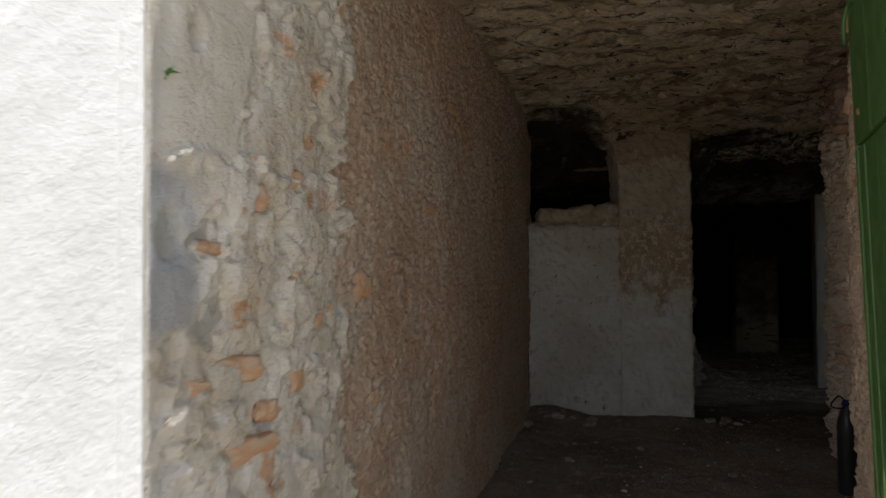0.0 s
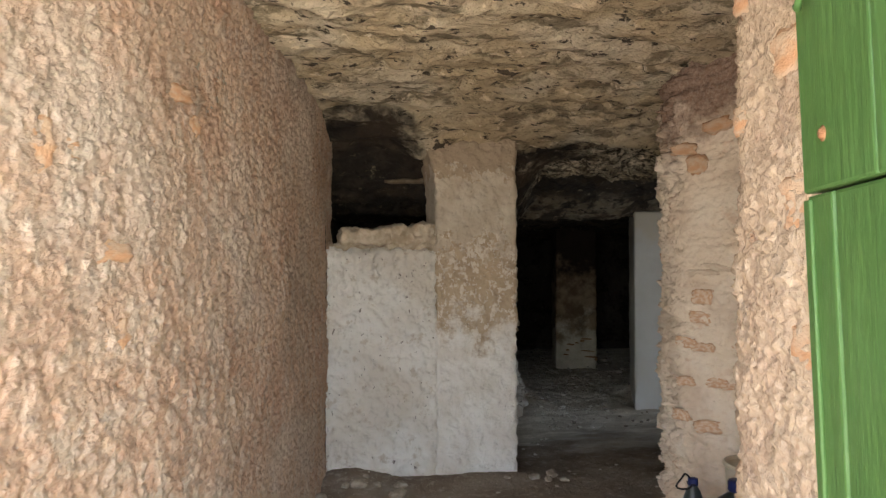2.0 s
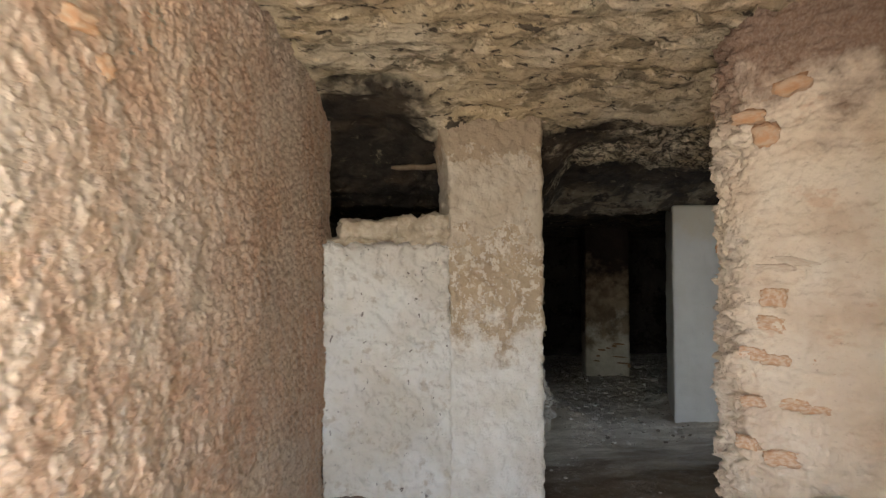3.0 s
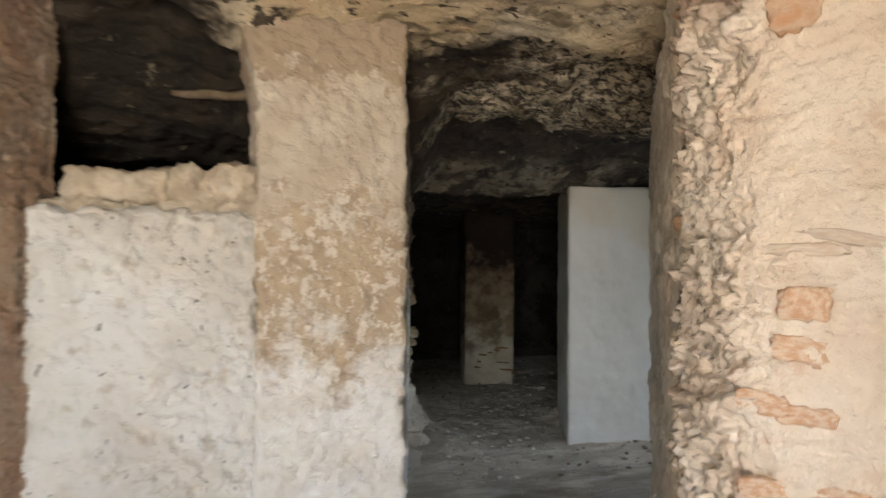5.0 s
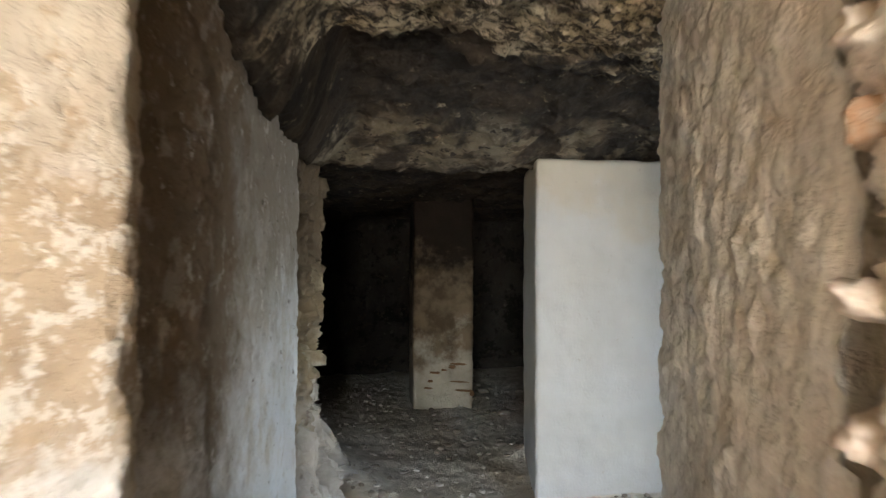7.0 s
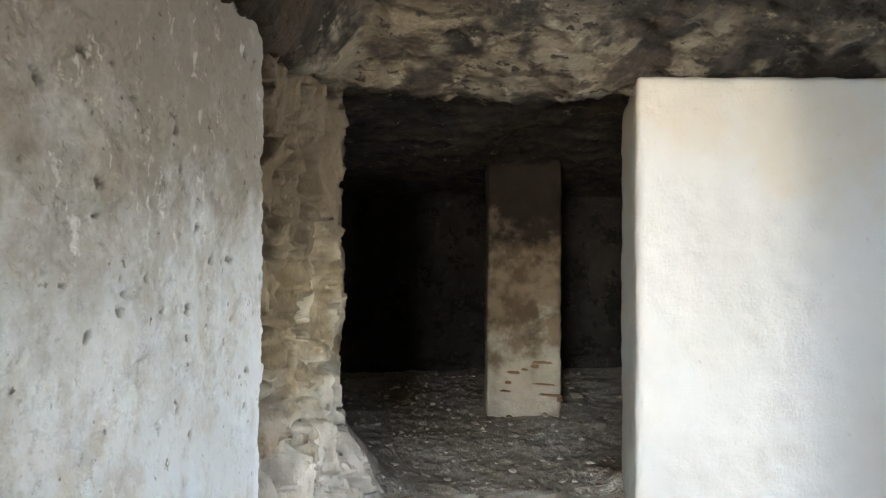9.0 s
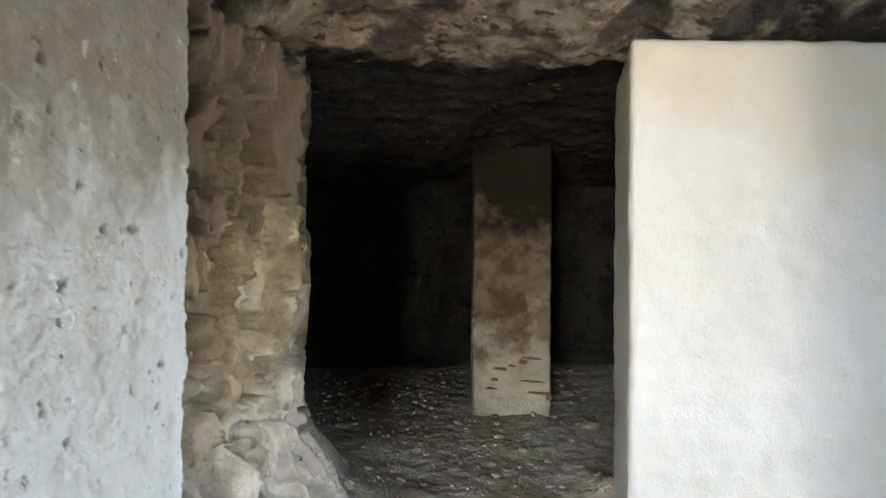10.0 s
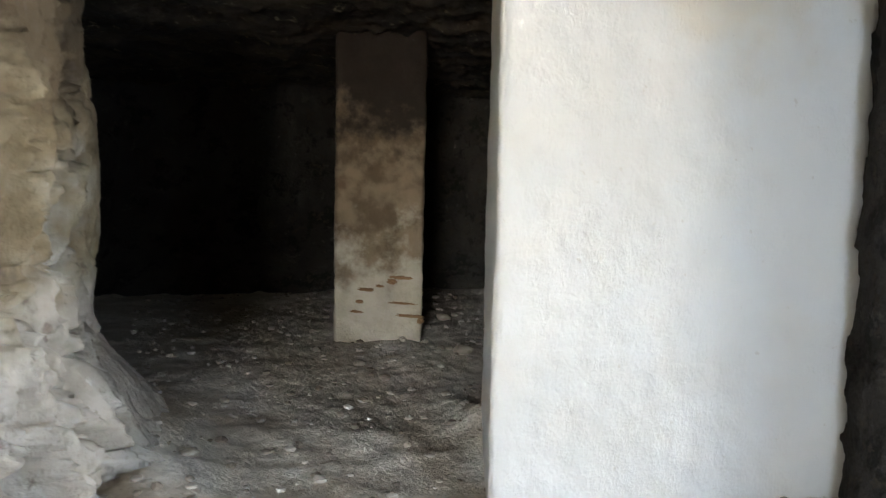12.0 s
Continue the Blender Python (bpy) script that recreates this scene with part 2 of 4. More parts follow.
def mat_outcrop():
    """The rough-hewn rock face: pale grey below, ochre and then dark brown above."""
    k = Mat("hewn_rock", 0.92)
    z = k.maths("ADD", k.axis("Z"), k.ramp(k.noise(2.2, 4, 0.6), 0.2, 0.8, -0.5, 0.5))
    low = k.mix(k.ramp(k.noise(5, 5), 0.35, 0.65), (0.37, 0.325, 0.275), (0.52, 0.465, 0.40))
    high = k.mix(k.ramp(k.noise(4, 5, shift=4), 0.35, 0.65), (0.25, 0.19, 0.115), (0.38, 0.31, 0.21))
    c = k.mix(k.ramp(z, 0.45, 1.0), low, high)
    c = k.mix(k.ramp(z, 0.85, 1.45, 0, 0.85), c, (0.11, 0.08, 0.052))
    c = k.mix(k.ramp(k.noise(9, 5, 0.65, (1, 1, 0.5), 9), 0.60, 0.68, 0, 0.6), c, (0.17, 0.13, 0.10))
    k.bump(k.noise(9, 6, 0.62, (1, 1, 0.22)), 0.018)
    k.bump(k.noise(60, 4), 0.008)
    return k.done(c)


def mat_side():
    """Brushed whitewash on plaster, with small pits; brown stain and painted shade deepen towards the top."""
    k = Mat("side_wall_whitewash", 0.88)
    c = k.mix(k.ramp(k.noise(1.9, 4), 0.38, 0.62), (0.84, 0.87, 0.92), (0.78, 0.80, 0.83))
    c = k.mix(k.ramp(k.noise(4, 5, 0.6, (1, 1, 0.6), 3), 0.55, 0.7, 0, 0.5), c, (0.55, 0.49, 0.40))
    top = k.maths("ADD", k.axis("Z"), k.ramp(k.noise(3, 6, 0.7, (1, 1, 0.9)), 0.2, 0.8, -0.45, 0.45))
    c = k.mix(k.ramp(top, 1.0, 1.9, 0, 0.88), c, (0.33, 0.29, 0.24))
    near = k.maths("ADD", k.axis("Y"), k.ramp(k.noise(2.6, 5, 0.62, shift=13), 0.2, 0.8, -0.35, 0.35))
    c = k.mix(k.maths("MULTIPLY", k.ramp(near, 7.35, 6.75), k.ramp(top, 0.55, 1.35, 0, 0.9)), c, (0.22, 0.165, 0.11))
    # sunk pits also get their hollow's dark painted into the colour
    c = k.mix(k.attr("pit"), c, (0.10, 0.085, 0.07))
    c = k.mix(k.ramp(k.noise(30, 4, 0.65, (1, 1, 0.7), 5), 0.66, 0.70, 0, 0.8), c, (0.15, 0.125, 0.10))
    c = k.mix(k.ramp(k.noise(50, 4, 0.6, (1, 1, 0.25), 7), 0.60, 0.72, 0, 0.30), c, (0.48, 0.45, 0.41))
    c = k.mix(k.ramp(k.noise(9, 6, 0.7, (1, 1, 0.8), 23), 0.54, 0.63, 0, 0.4), c, (0.60, 0.57, 0.53))
    c = k.mix(k.ramp(k.noise(16, 5, 0.7, (1, 1, 0.55), 33), 0.60, 0.66, 0, 0.5), c, (0.93, 0.93, 0.93))
    k.bump(k.noise(10, 7, 0.68, (1, 1, 0.9)), 0.040)
    k.bump(k.noise(45, 5, 0.66, (1, 1, 0.6)), 0.012)
    return k.done(c)


def mat_block():
    """Smooth off-white plaster, a little yellowed above, grainy in places."""
    k = Mat("block_plaster", 0.85)
    c = k.mix(k.ramp(k.noise(1.5, 4), 0.38, 0.62), (0.68, 0.665, 0.63), (0.63, 0.61, 0.57))
    top = k.maths("ADD", k.axis("Z"), k.ramp(k.noise(2.5, 4, 0.6), 0.2, 0.8, -0.4, 0.4))
    c = k.mix(k.ramp(top, 1.5, 2.3, 0, 0.65), c, (0.64, 0.55, 0.40))
    c = k.mix(k.ramp(k.noise(20, 4, shift=3), 0.68, 0.74, 0, 0.45), c, (0.50, 0.44, 0.36))
    c = k.mix(k.ramp(k.noise(2.2, 3, 0.5, shift=12), 0.58, 0.7, 0, 0.35), c, (0.62, 0.61, 0.60))
    k.bump(k.noise(6, 4, 0.5), 0.006)
    k.bump(k.noise(55, 5, 0.66, (1, 1, 0.8)), 0.0045)
    return k.done(c)


def mat_back_pillar():
    """Plastered pillar, pale at the foot, brown and then near black higher up."""
    k = Mat("graded_pillar_plaster", 0.9)
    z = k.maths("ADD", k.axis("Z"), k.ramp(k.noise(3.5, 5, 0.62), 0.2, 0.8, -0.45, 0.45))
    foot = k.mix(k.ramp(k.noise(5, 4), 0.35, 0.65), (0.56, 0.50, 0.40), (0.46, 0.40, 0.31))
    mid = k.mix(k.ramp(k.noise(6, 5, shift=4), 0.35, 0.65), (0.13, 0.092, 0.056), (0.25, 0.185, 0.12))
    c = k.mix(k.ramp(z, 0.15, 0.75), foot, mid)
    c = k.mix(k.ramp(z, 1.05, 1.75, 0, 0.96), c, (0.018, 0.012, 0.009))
    k.bump(k.noise(18, 5, 0.6), 0.012)
    return k.done(c)


def mat_floor():
    """Trodden brown earth, turning in the inner rooms to limestone dust and crumbs, paled further in place of light."""
    k = Mat("trodden_earth", 0.97)
    c = k.mix(k.ramp(k.noise(1.6, 5), 0.35, 0.65), (0.22, 0.17, 0.128), (0.33, 0.275, 0.215))
    d = k.mix(k.ramp(k.noise(2.2, 5, 0.62, (0.7, 1.8, 1)), 0.36, 0.62), (0.53, 0.46, 0.37), (0.76, 0.70, 0.60))
    where = k.maths("ADD", k.axis("Y"), k.ramp(k.noise(1.5, 4, shift=7), 0.2, 0.8, -1.0, 1.0))
    c = k.mix(k.ramp(where, 6.6, 8.4), c, d)
    c = k.mix(k.ramp(k.noise(14, 5, 0.65), 0.5, 0.72, 0, 0.7), c, (0.46, 0.41, 0.34))
    c = k.mix(k.ramp(k.noise(11, 5, 0.7, (0.7, 1.7, 1), 8), 0.60, 0.70, 0, 0.4), c, (0.19, 0.15, 0.115))
    c = k.mix(k.ramp(k.noise(55, 3, shift=4), 0.66, 0.72, 0, 0.8), c, (0.62, 0.58, 0.51))
    k.bump(k.noise(10, 7, 0.68), 0.035)
    k.bump(k.noise(60, 4), 0.01)
    return k.done(c)


def mat_plain(name, a, b, rough=0.8, scale=8.0, metal=0.0, bump=0.002):
    k = Mat(name, rough, metal)
    k.bump(k.noise(scale * 6, 4), bump)
    return k.done(k.mix(k.ramp(k.noise(scale, 4), 0.35, 0.65), a, b))


M_LEFT = mat_left()
M_RIGHT = mat_roughcast("roughcast_right", (0.47, 0.365, 0.265), (0.45, 0.325, 0.235), (0.52, 0.26, 0.14), 0.64)
def mat_pier():
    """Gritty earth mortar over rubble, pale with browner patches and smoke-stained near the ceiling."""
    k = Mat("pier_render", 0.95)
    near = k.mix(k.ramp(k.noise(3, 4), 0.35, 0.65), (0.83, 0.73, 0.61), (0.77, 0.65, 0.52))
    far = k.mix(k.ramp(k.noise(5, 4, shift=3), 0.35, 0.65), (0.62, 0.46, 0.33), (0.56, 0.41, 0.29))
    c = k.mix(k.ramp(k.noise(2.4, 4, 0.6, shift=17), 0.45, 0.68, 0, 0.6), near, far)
    c = k.mix(k.ramp(k.noise(5, 4, 0.6, (1, 1, 2), 6), 0.62, 0.70, 0, 0.55), c, (0.64, 0.42, 0.28))
    c = k.mix(k.ramp(k.noise(24, 4, 0.6, (1, 1, 1.4), 9), 0.66, 0.73, 0, 0.45), c, (0.36, 0.25, 0.17))
    c = k.mix(k.ramp(k.noise(110, 3, 0.6, shift=5), 0.62, 0.70, 0, 0.25), c, (0.40, 0.29, 0.20))
    c = k.mix(k.ramp(k.noise(11, 5, 0.65, (1, 1, 1.6), 27), 0.57, 0.68, 0, 0.40), c, (0.66, 0.49, 0.35))
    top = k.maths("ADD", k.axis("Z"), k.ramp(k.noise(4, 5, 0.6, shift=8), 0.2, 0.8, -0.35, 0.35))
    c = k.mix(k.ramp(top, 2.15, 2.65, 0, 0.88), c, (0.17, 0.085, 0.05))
    c = k.mix(k.ramp(k.noise(70, 4, 0.65), 0.3, 0.75, 0, 0.25), c, (0.74, 0.64, 0.53))
    k.bump(k.noise(14, 5, 0.6), 0.018)
    k.bump(k.noise(48, 5, 0.66), 0.007)
    k.bump(k.noise(130, 4, 0.6), 0.0015)
    return k.done(c)


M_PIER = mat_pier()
M_INNER = mat_roughcast("earth_render", (0.84, 0.77, 0.66), (0.79, 0.70, 0.58), (0.48, 0.34, 0.22), 0.70)
M_FACADE = mat_whitewash("facade_limewash", (0.80, 0.80, 0.79), (0.74, 0.74, 0.72), 0.75, 0.8, 0.012)
M_HALF = mat_whitewash("half_wall_whitewash", (0.84, 0.82, 0.78), (0.72, 0.67, 0.60), 0.56, 0.66)
M_PILLAR = mat_pillar()
M_BACK_PILLAR = mat_back_pillar()
M_SIDE = mat_side()
M_BLOCK = mat_block()
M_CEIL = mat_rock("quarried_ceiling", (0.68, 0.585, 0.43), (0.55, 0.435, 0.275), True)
M_BED = mat_outcrop()
# darkness of the unlit rooms and the void is put into this rock colour
M_DARK = mat_rock("shade_dark_rock", (0.055, 0.047, 0.040), (0.036, 0.030, 0.025))
M_FLOOR = mat_floor()
M_STONE = mat_plain("rusty_stone", (0.57, 0.33, 0.19), (0.60, 0.44, 0.31), 0.9, 2.5, 0.0, 0.004)
M_BRICK = mat_plain("worn_brick", (0.60, 0.36, 0.22), (0.72, 0.57, 0.43), 0.92, 5.0, 0.0, 0.0012)
M_MORTAR = mat_plain("mortar_crust", (0.72, 0.62, 0.51), (0.64, 0.51, 0.39), 0.95, 5.0, 0.0, 0.0015)
M_SCAR = mat_plain("brown_scar", (0.20, 0.11, 0.055), (0.32, 0.19, 0.10), 0.95, 6.0, 0.0, 0.001)
M_TAN = mat_plain("tan_stone", (0.42, 0.34, 0.25), (0.58, 0.50, 0.39), 0.92, 12.0, 0.0, 0.006)
M_RUBBLE = mat_plain("pale_rubble", (0.28, 0.235, 0.185), (0.42, 0.37, 0.30), 0.95, 2.0, 0.0, 0.003)
M_WOOD = mat_plain("weathered_pole", (0.13, 0.095, 0.06), (0.20, 0.15, 0.10), 0.85, 16.0, 0.0, 0.006)
M_RUST = mat_plain("rusty_iron", (0.22, 0.10, 0.045), (0.34, 0.18, 0.09), 0.85, 30.0, 0.0, 0.002)
M_CREAM = mat_plain("cream_plastic", (0.58, 0.52, 0.40), (0.64, 0.59, 0.48), 0.5, 5.0, 0.0, 0.001)
M_BLUE = mat_plain("blue_plastic", (0.012, 0.016, 0.075), (0.018, 0.025, 0.11), 0.4, 8.0, 0.0, 0.001)
M_CORD = mat_plain("black_cord", (0.012, 0.012, 0.014), (0.02, 0.02, 0.022), 0.7, 40.0, 0.0, 0.001)
M_JUG = mat_plain("smoky_plastic", (0.045, 0.055, 0.055), (0.07, 0.08, 0.078), 0.28, 4.0, 0.0, 0.001)
M_JUG.node_tree.nodes["Principled BSDF"].inputs["Transmission Weight"].default_value = 0.55


def mat_green():
    """Old gloss paint on planks: drips, brush marks and chips along the grain."""
    k = Mat("green_paint", 0.42)
    grain = k.noise(14, 5, 0.6, (1, 1, 0.07))
    c = k.mix(k.ramp(k.noise(2.5, 4, 0.6, (1, 1, 0.35)), 0.35, 0.65), (0.06, 0.13, 0.036), (0.08, 0.16, 0.048))
    c = k.mix(k.ramp(grain, 0.60, 0.72, 0, 0.5), c, (0.10, 0.22, 0.08))
    c = k.mix(k.ramp(k.noise(30, 4, 0.6, (1, 1, 0.3), 4), 0.70, 0.75, 0, 0.6), c, (0.02, 0.055, 0.018))
    c = k.mix(k.ramp(k.noise(9, 4, 0.6, (1, 1, 0.5), 9), 0.68, 0.74, 0, 0.55), c, (0.13, 0.24, 0.10))
    k.put(k.b.inputs["Roughness"], k.ramp(k.noise(6, 3), 0.3, 0.7, 0.35, 0.6))
    k.bump(grain, 0.006)
    k.bump(k.noise(45, 4, 0.6, (1, 1, 0.2)), 0.003)
    return k.done(c)


M_GREEN = mat_green()


# ---- building helpers ----
def mesh_object(name, verts, faces, material, smooth_faces=True):
    me = bpy.data.meshes.new(name)
    me.from_pydata(verts, [], faces)
    me.update()
    if smooth_faces:
        me.shade_smooth()
    me.materials.append(material)
    return new(name, me)


def part(name, bm, material, parent=None, label=""):
    me = bpy.data.meshes.new(name)
    bm.to_mesh(me)
    bm.free()
    me.materials.append(material)
    ob = new(name, me)
    ob.parent = parent
    return tagged(ob, label)


def resample(path, step):
    """Points every step metres along a plan polyline, corners slightly eased, with their left-hand normals."""
    pts = np.array(path, float)
    seg = np.linalg.norm(np.diff(pts, axis=0), axis=1)
    s = np.concatenate([[0], np.cumsum(seg)])
    n = max(2, int(round(s[-1] / step)) + 1)
    u = np.linspace(0, s[-1], n)
    out = np.stack([np.interp(u, s, pts[:, i]) for i in (0, 1)], 1)
    w = max(1, int(0.06 / step))
    for _ in range(3):
        ker = np.ones(2 * w + 1) / (2 * w + 1)
        pad = np.concatenate([np.repeat(out[:1], w, 0), out, np.repeat(out[-1:], w, 0)])
        eased = np.stack([np.convolve(pad[:, i], ker, "valid") for i in (0, 1)], 1)
        eased[0], eased[-1] = out[0], out[-1]
        out = eased
    tan = np.gradient(out, axis=0)
    tan /= np.linalg.norm(tan, axis=1)[:, None]
    return u, out, np.stack([-tan[:, 1], tan[:, 0]], 1)


def wall(name, path, z0, z1, step, thick, relief, material, side=1, lean=None, extra=None):
    """A thick wall along a plan path. Its face lies to the left of the path (side 1) or right (-1) and carries relief(p, u, z) metres."""
    u, pts, nor = resample(path, step)
    nor = nor * side
    zs = np.linspace(z0, z1, max(2, int(round((z1 - z0) / step)) + 1))
    nu, nz = len(u), len(zs)
    U, Z = np.meshgrid(u, zs, indexing="ij")
    P = np.stack([np.repeat(pts[:, 0], nz), np.repeat(pts[:, 1], nz), Z.ravel()], 1)
    N = np.repeat(nor, nz, 0)
    d = relief(P, U.ravel(), Z.ravel())
    front = P.copy()
    front[:, :2] += N * d[:, None]
    back = P[[i * nz + j for i in range(nu) for j in (0, nz - 1)]].copy()
    bn = np.repeat(nor, 2, 0)
    back[:, :2] -= bn * thick
    verts = np.concatenate([front, back])
    idx = np.arange(nu * nz).reshape(nu, nz)
    q = np.stack([idx[:-1, :-1], idx[1:, :-1], idx[1:, 1:], idx[:-1, 1:]], -1).reshape(-1, 4)
    faces = (q[:, ::-1] if side > 0 else q).tolist()
    o = nu * nz
    bi = o + np.arange(nu * 2).reshape(nu, 2)
    for i in range(nu - 1):
        faces.append([bi[i, 0], bi[i + 1, 0], bi[i + 1, 1], bi[i, 1]])
        faces.append([idx[i, -1], idx[i + 1, -1], bi[i + 1, 1], bi[i, 1]])
        faces.append([idx[i, 0], idx[i + 1, 0], bi[i + 1, 0], bi[i, 0]])
    for i in (0, nu - 1):
        faces.append([*idx[i, :].tolist(), bi[i, 1], bi[i, 0]])
    ob = mesh_object(name, verts.tolist(), faces, material)
    if extra is not None:
        for key, found in extra(P, U.ravel(), Z.ravel()).items():
            a = ob.data.attributes.new(key, "FLOAT", "POINT")
            vals = np.full(len(verts), 1.0 if key == "coat" else 0.0)
            vals[:nu * nz] = found
            a.data.foreach_set("value", vals.astype(np.float32))
    return tagged(ob, kind="structure")


def slab(name, x0, x1, y0, y1, step, height, material, depth, keep=None):
    """A thick height field: its visible face is height(x, y); depth metres of solid lie beyond it (negative: above)."""
    xs = np.linspace(x0, x1, int((x1 - x0) / step) + 1)
    ys = np.linspace(y0, y1, int((y1 - y0) / step) + 1)
    X, Y = np.meshgrid(xs, ys, indexing="ij")
    x, y = X.ravel(), Y.ravel()
    z = height(x, y)
    idx = np.arange(len(x)).reshape(X.shape)
    q = np.stack([idx[:-1, :-1], idx[1:, :-1], idx[1:, 1:], idx[:-1, 1:]], -1).reshape(-1, 4)
    if keep is not None:
        ok = keep(x, y)
        q = q[ok[q].all(1)]
        used = np.unique(q)
        new_id = np.zeros(len(x), int)
        new_id[used] = np.arange(len(used))
        x, y, z, q = x[used], y[used], z[used], new_id[q]
    verts = np.stack([x, y, z], 1).tolist()
    ob = mesh_object(name, verts, (q if depth > 0 else q[:, ::-1]).tolist(), material)
    m = ob.modifiers.new("solid", "SOLIDIFY")
    m.thickness, m.offset = abs(depth), -1.0
    return tagged(ob, kind="structure")


def rough_block(name, lo, hi, step, amp, material, parent=None, freq=9.0, turn=0.0, origin=(0, 0), round_by=0.03, shear=0.0, grit=0.0, flare=0.0):
    """A box of masonry with uneven faces and worn edges, turned about the vertical through origin."""
    lo, hi = np.array(lo, float), np.array(hi, float)
    bm = bmesh.new()
    n = np.maximum(1, np.round((hi - lo) / step)).astype(int)
    keys, faces = {}, []

    def vid(c):
        if c not in keys:
            keys[c] = len(keys)
        return keys[c]
    for ax in range(3):
        a, b = (ax + 1) % 3, (ax + 2) % 3
        for end in (0, n[ax]):
            for i in range(n[a]):
                for j in range(n[b]):
                    quad = []
                    for da, db in ((0, 0), (1, 0), (1, 1), (0, 1)):
                        c = [0, 0, 0]
                        c[ax], c[a], c[b] = int(end), i + da, j + db
                        quad.append(vid(tuple(c)))
                    faces.append(quad if end else quad[::-1])
    bm.free()
    g = np.array(list(keys), float)
    p = lo + g / n * (hi - lo)
    centre, half = (lo + hi) / 2, (hi - lo) / 2
    inner = np.clip(p, lo + round_by, hi - round_by)
    out = p - inner
    ln = np.linalg.norm(out, axis=1)
    p = np.where(ln[:, None] > 0, inner + out / np.maximum(ln, 1e-9)[:, None] * round_by, p)
    nrm = out / np.maximum(ln, 1e-9)[:, None]
    w = p + (origin[0], origin[1], 0)
    d = amp * (fbm(w, freq, 4) + 0.6 * fbm(w, freq * 0.25, 2)) * 1.2
    if grit:
        d += grit * (chips(w, 17.0, 1.2) + 0.6 * chips(w + 3, 36.0, 1.2))
    p = p + nrm * d[:, None]
    p[:, 0] -= flare * smooth(2.15, 2.8, p[:, 2]) * smooth(centre[0] + 0.1, lo[0], p[:, 0])
    p[:, 0] += shear * p[:, 1]
    c, s = math.cos(radians(turn)), math.sin(radians(turn))
    q = np.stack([origin[0] + p[:, 0] * c - p[:, 1] * s, origin[1] + p[:, 0] * s + p[:, 1] * c, p[:, 2]], 1)
    ob = mesh_object(name, q.tolist(), faces, material)
    ob.parent = parent
    return ob


# ---- relief of the surfaces ----
SOCKETS = ((0.116, 1.93), (0.056, 1.455))


def left_masks(p, u, z):
    """Where the entrance plaster still holds, where its skin is whole, and the cement patch."""
    n = fbm(p, 5, 4)
    coat = smooth(0.02, -0.02, u - 0.92 - 0.13 * fbm(p * (0, 0, 1), 3.2, 3) - 0.15 * n)
    skin = smooth(0.015, -0.015, u - 0.31 - 0.13 * n) * smooth(-0.01, 0.015, z - 1.66 - 0.11 * n)
    cement = smooth(0.05, -0.05, u - 0.15 - 0.16 * n) * smooth(0.05, -0.05, np.abs(z - 1.43 + 0.10 * n) - 0.16)
    return {"coat": coat, "skin": skin, "cement": cement}


def roughcast(p):
    """Gritty lumps of thrown earth render."""
    q = p * (0.62, 0.62, 1.15)
    warp = 0.03 * fbm(p, 14, 2)[:, None]
    lump = np.maximum(0, 0.6 - cells(q + warp, 27.0)) * (0.6 + 0.8 * smooth(-0.3, 0.4, fbm(p, 3, 2)))
    grit = np.maximum(0, 0.6 - cells(q, 50.0))
    rough = 0.010 * lump + 0.011 * grit + 0.012 * fbm(p, 7, 5, 0.62) - 0.008 * np.abs(fbm(q, 18, 3)) + 0.009 * fbm(q, 60, 2) + 0.0045 * chips(q + warp, 36.0, 1.2) + 0.0045 * chips(q + 3, 62.0, 1.2)
    return rough


def relief_jamb(p, u, z):
    return 0.04 * fbm(p, 1.3, 2) + 1.1 * roughcast(p) + 0.008 * chips(p + 4, 9.0)


def relief_left(p, u, z):
    rough = roughcast(p)
    m = left_masks(p, u, z)
    n, n2 = fbm(p, 6.5, 4), fbm(p * (1, 1, 1.4) + 9, 4.2, 4)
    flakes = 0.014 * smooth(0.0, 0.02, n) + 0.019 * smooth(0.05, 0.075, n2) - 0.024 * smooth(0.24, 0.30, fbm(p + 4, 6, 3))
    coat = 0.018 + flakes + 0.009 * fbm(p, 14, 3) + 0.004 * fbm(p, 55, 2)
    coat = coat * (1 - m["skin"]) + (0.036 + 0.004 * fbm(p, 3, 2)) * m["skin"]
    coat = coat * (1 - m["cement"]) + (0.026 + 0.006 * fbm(p, 5, 2)) * m["cement"]
    sockets = np.exp(-(((u - SOCKETS[0][0]) / 0.022) ** 2 + ((z - SOCKETS[0][1]) / 0.034) ** 2) ** 2) * 0.05
    sockets += np.exp(-(((u - SOCKETS[1][0]) / 0.040) ** 2 + ((z - SOCKETS[1][1]) / 0.062) ** 2) ** 2) * 0.045
    return -sockets + (0.04 * fbm(p, 1.1, 2) + rough * (1 - m["coat"]) + coat * m["coat"]) * smooth(-0.03, 0.07, u)


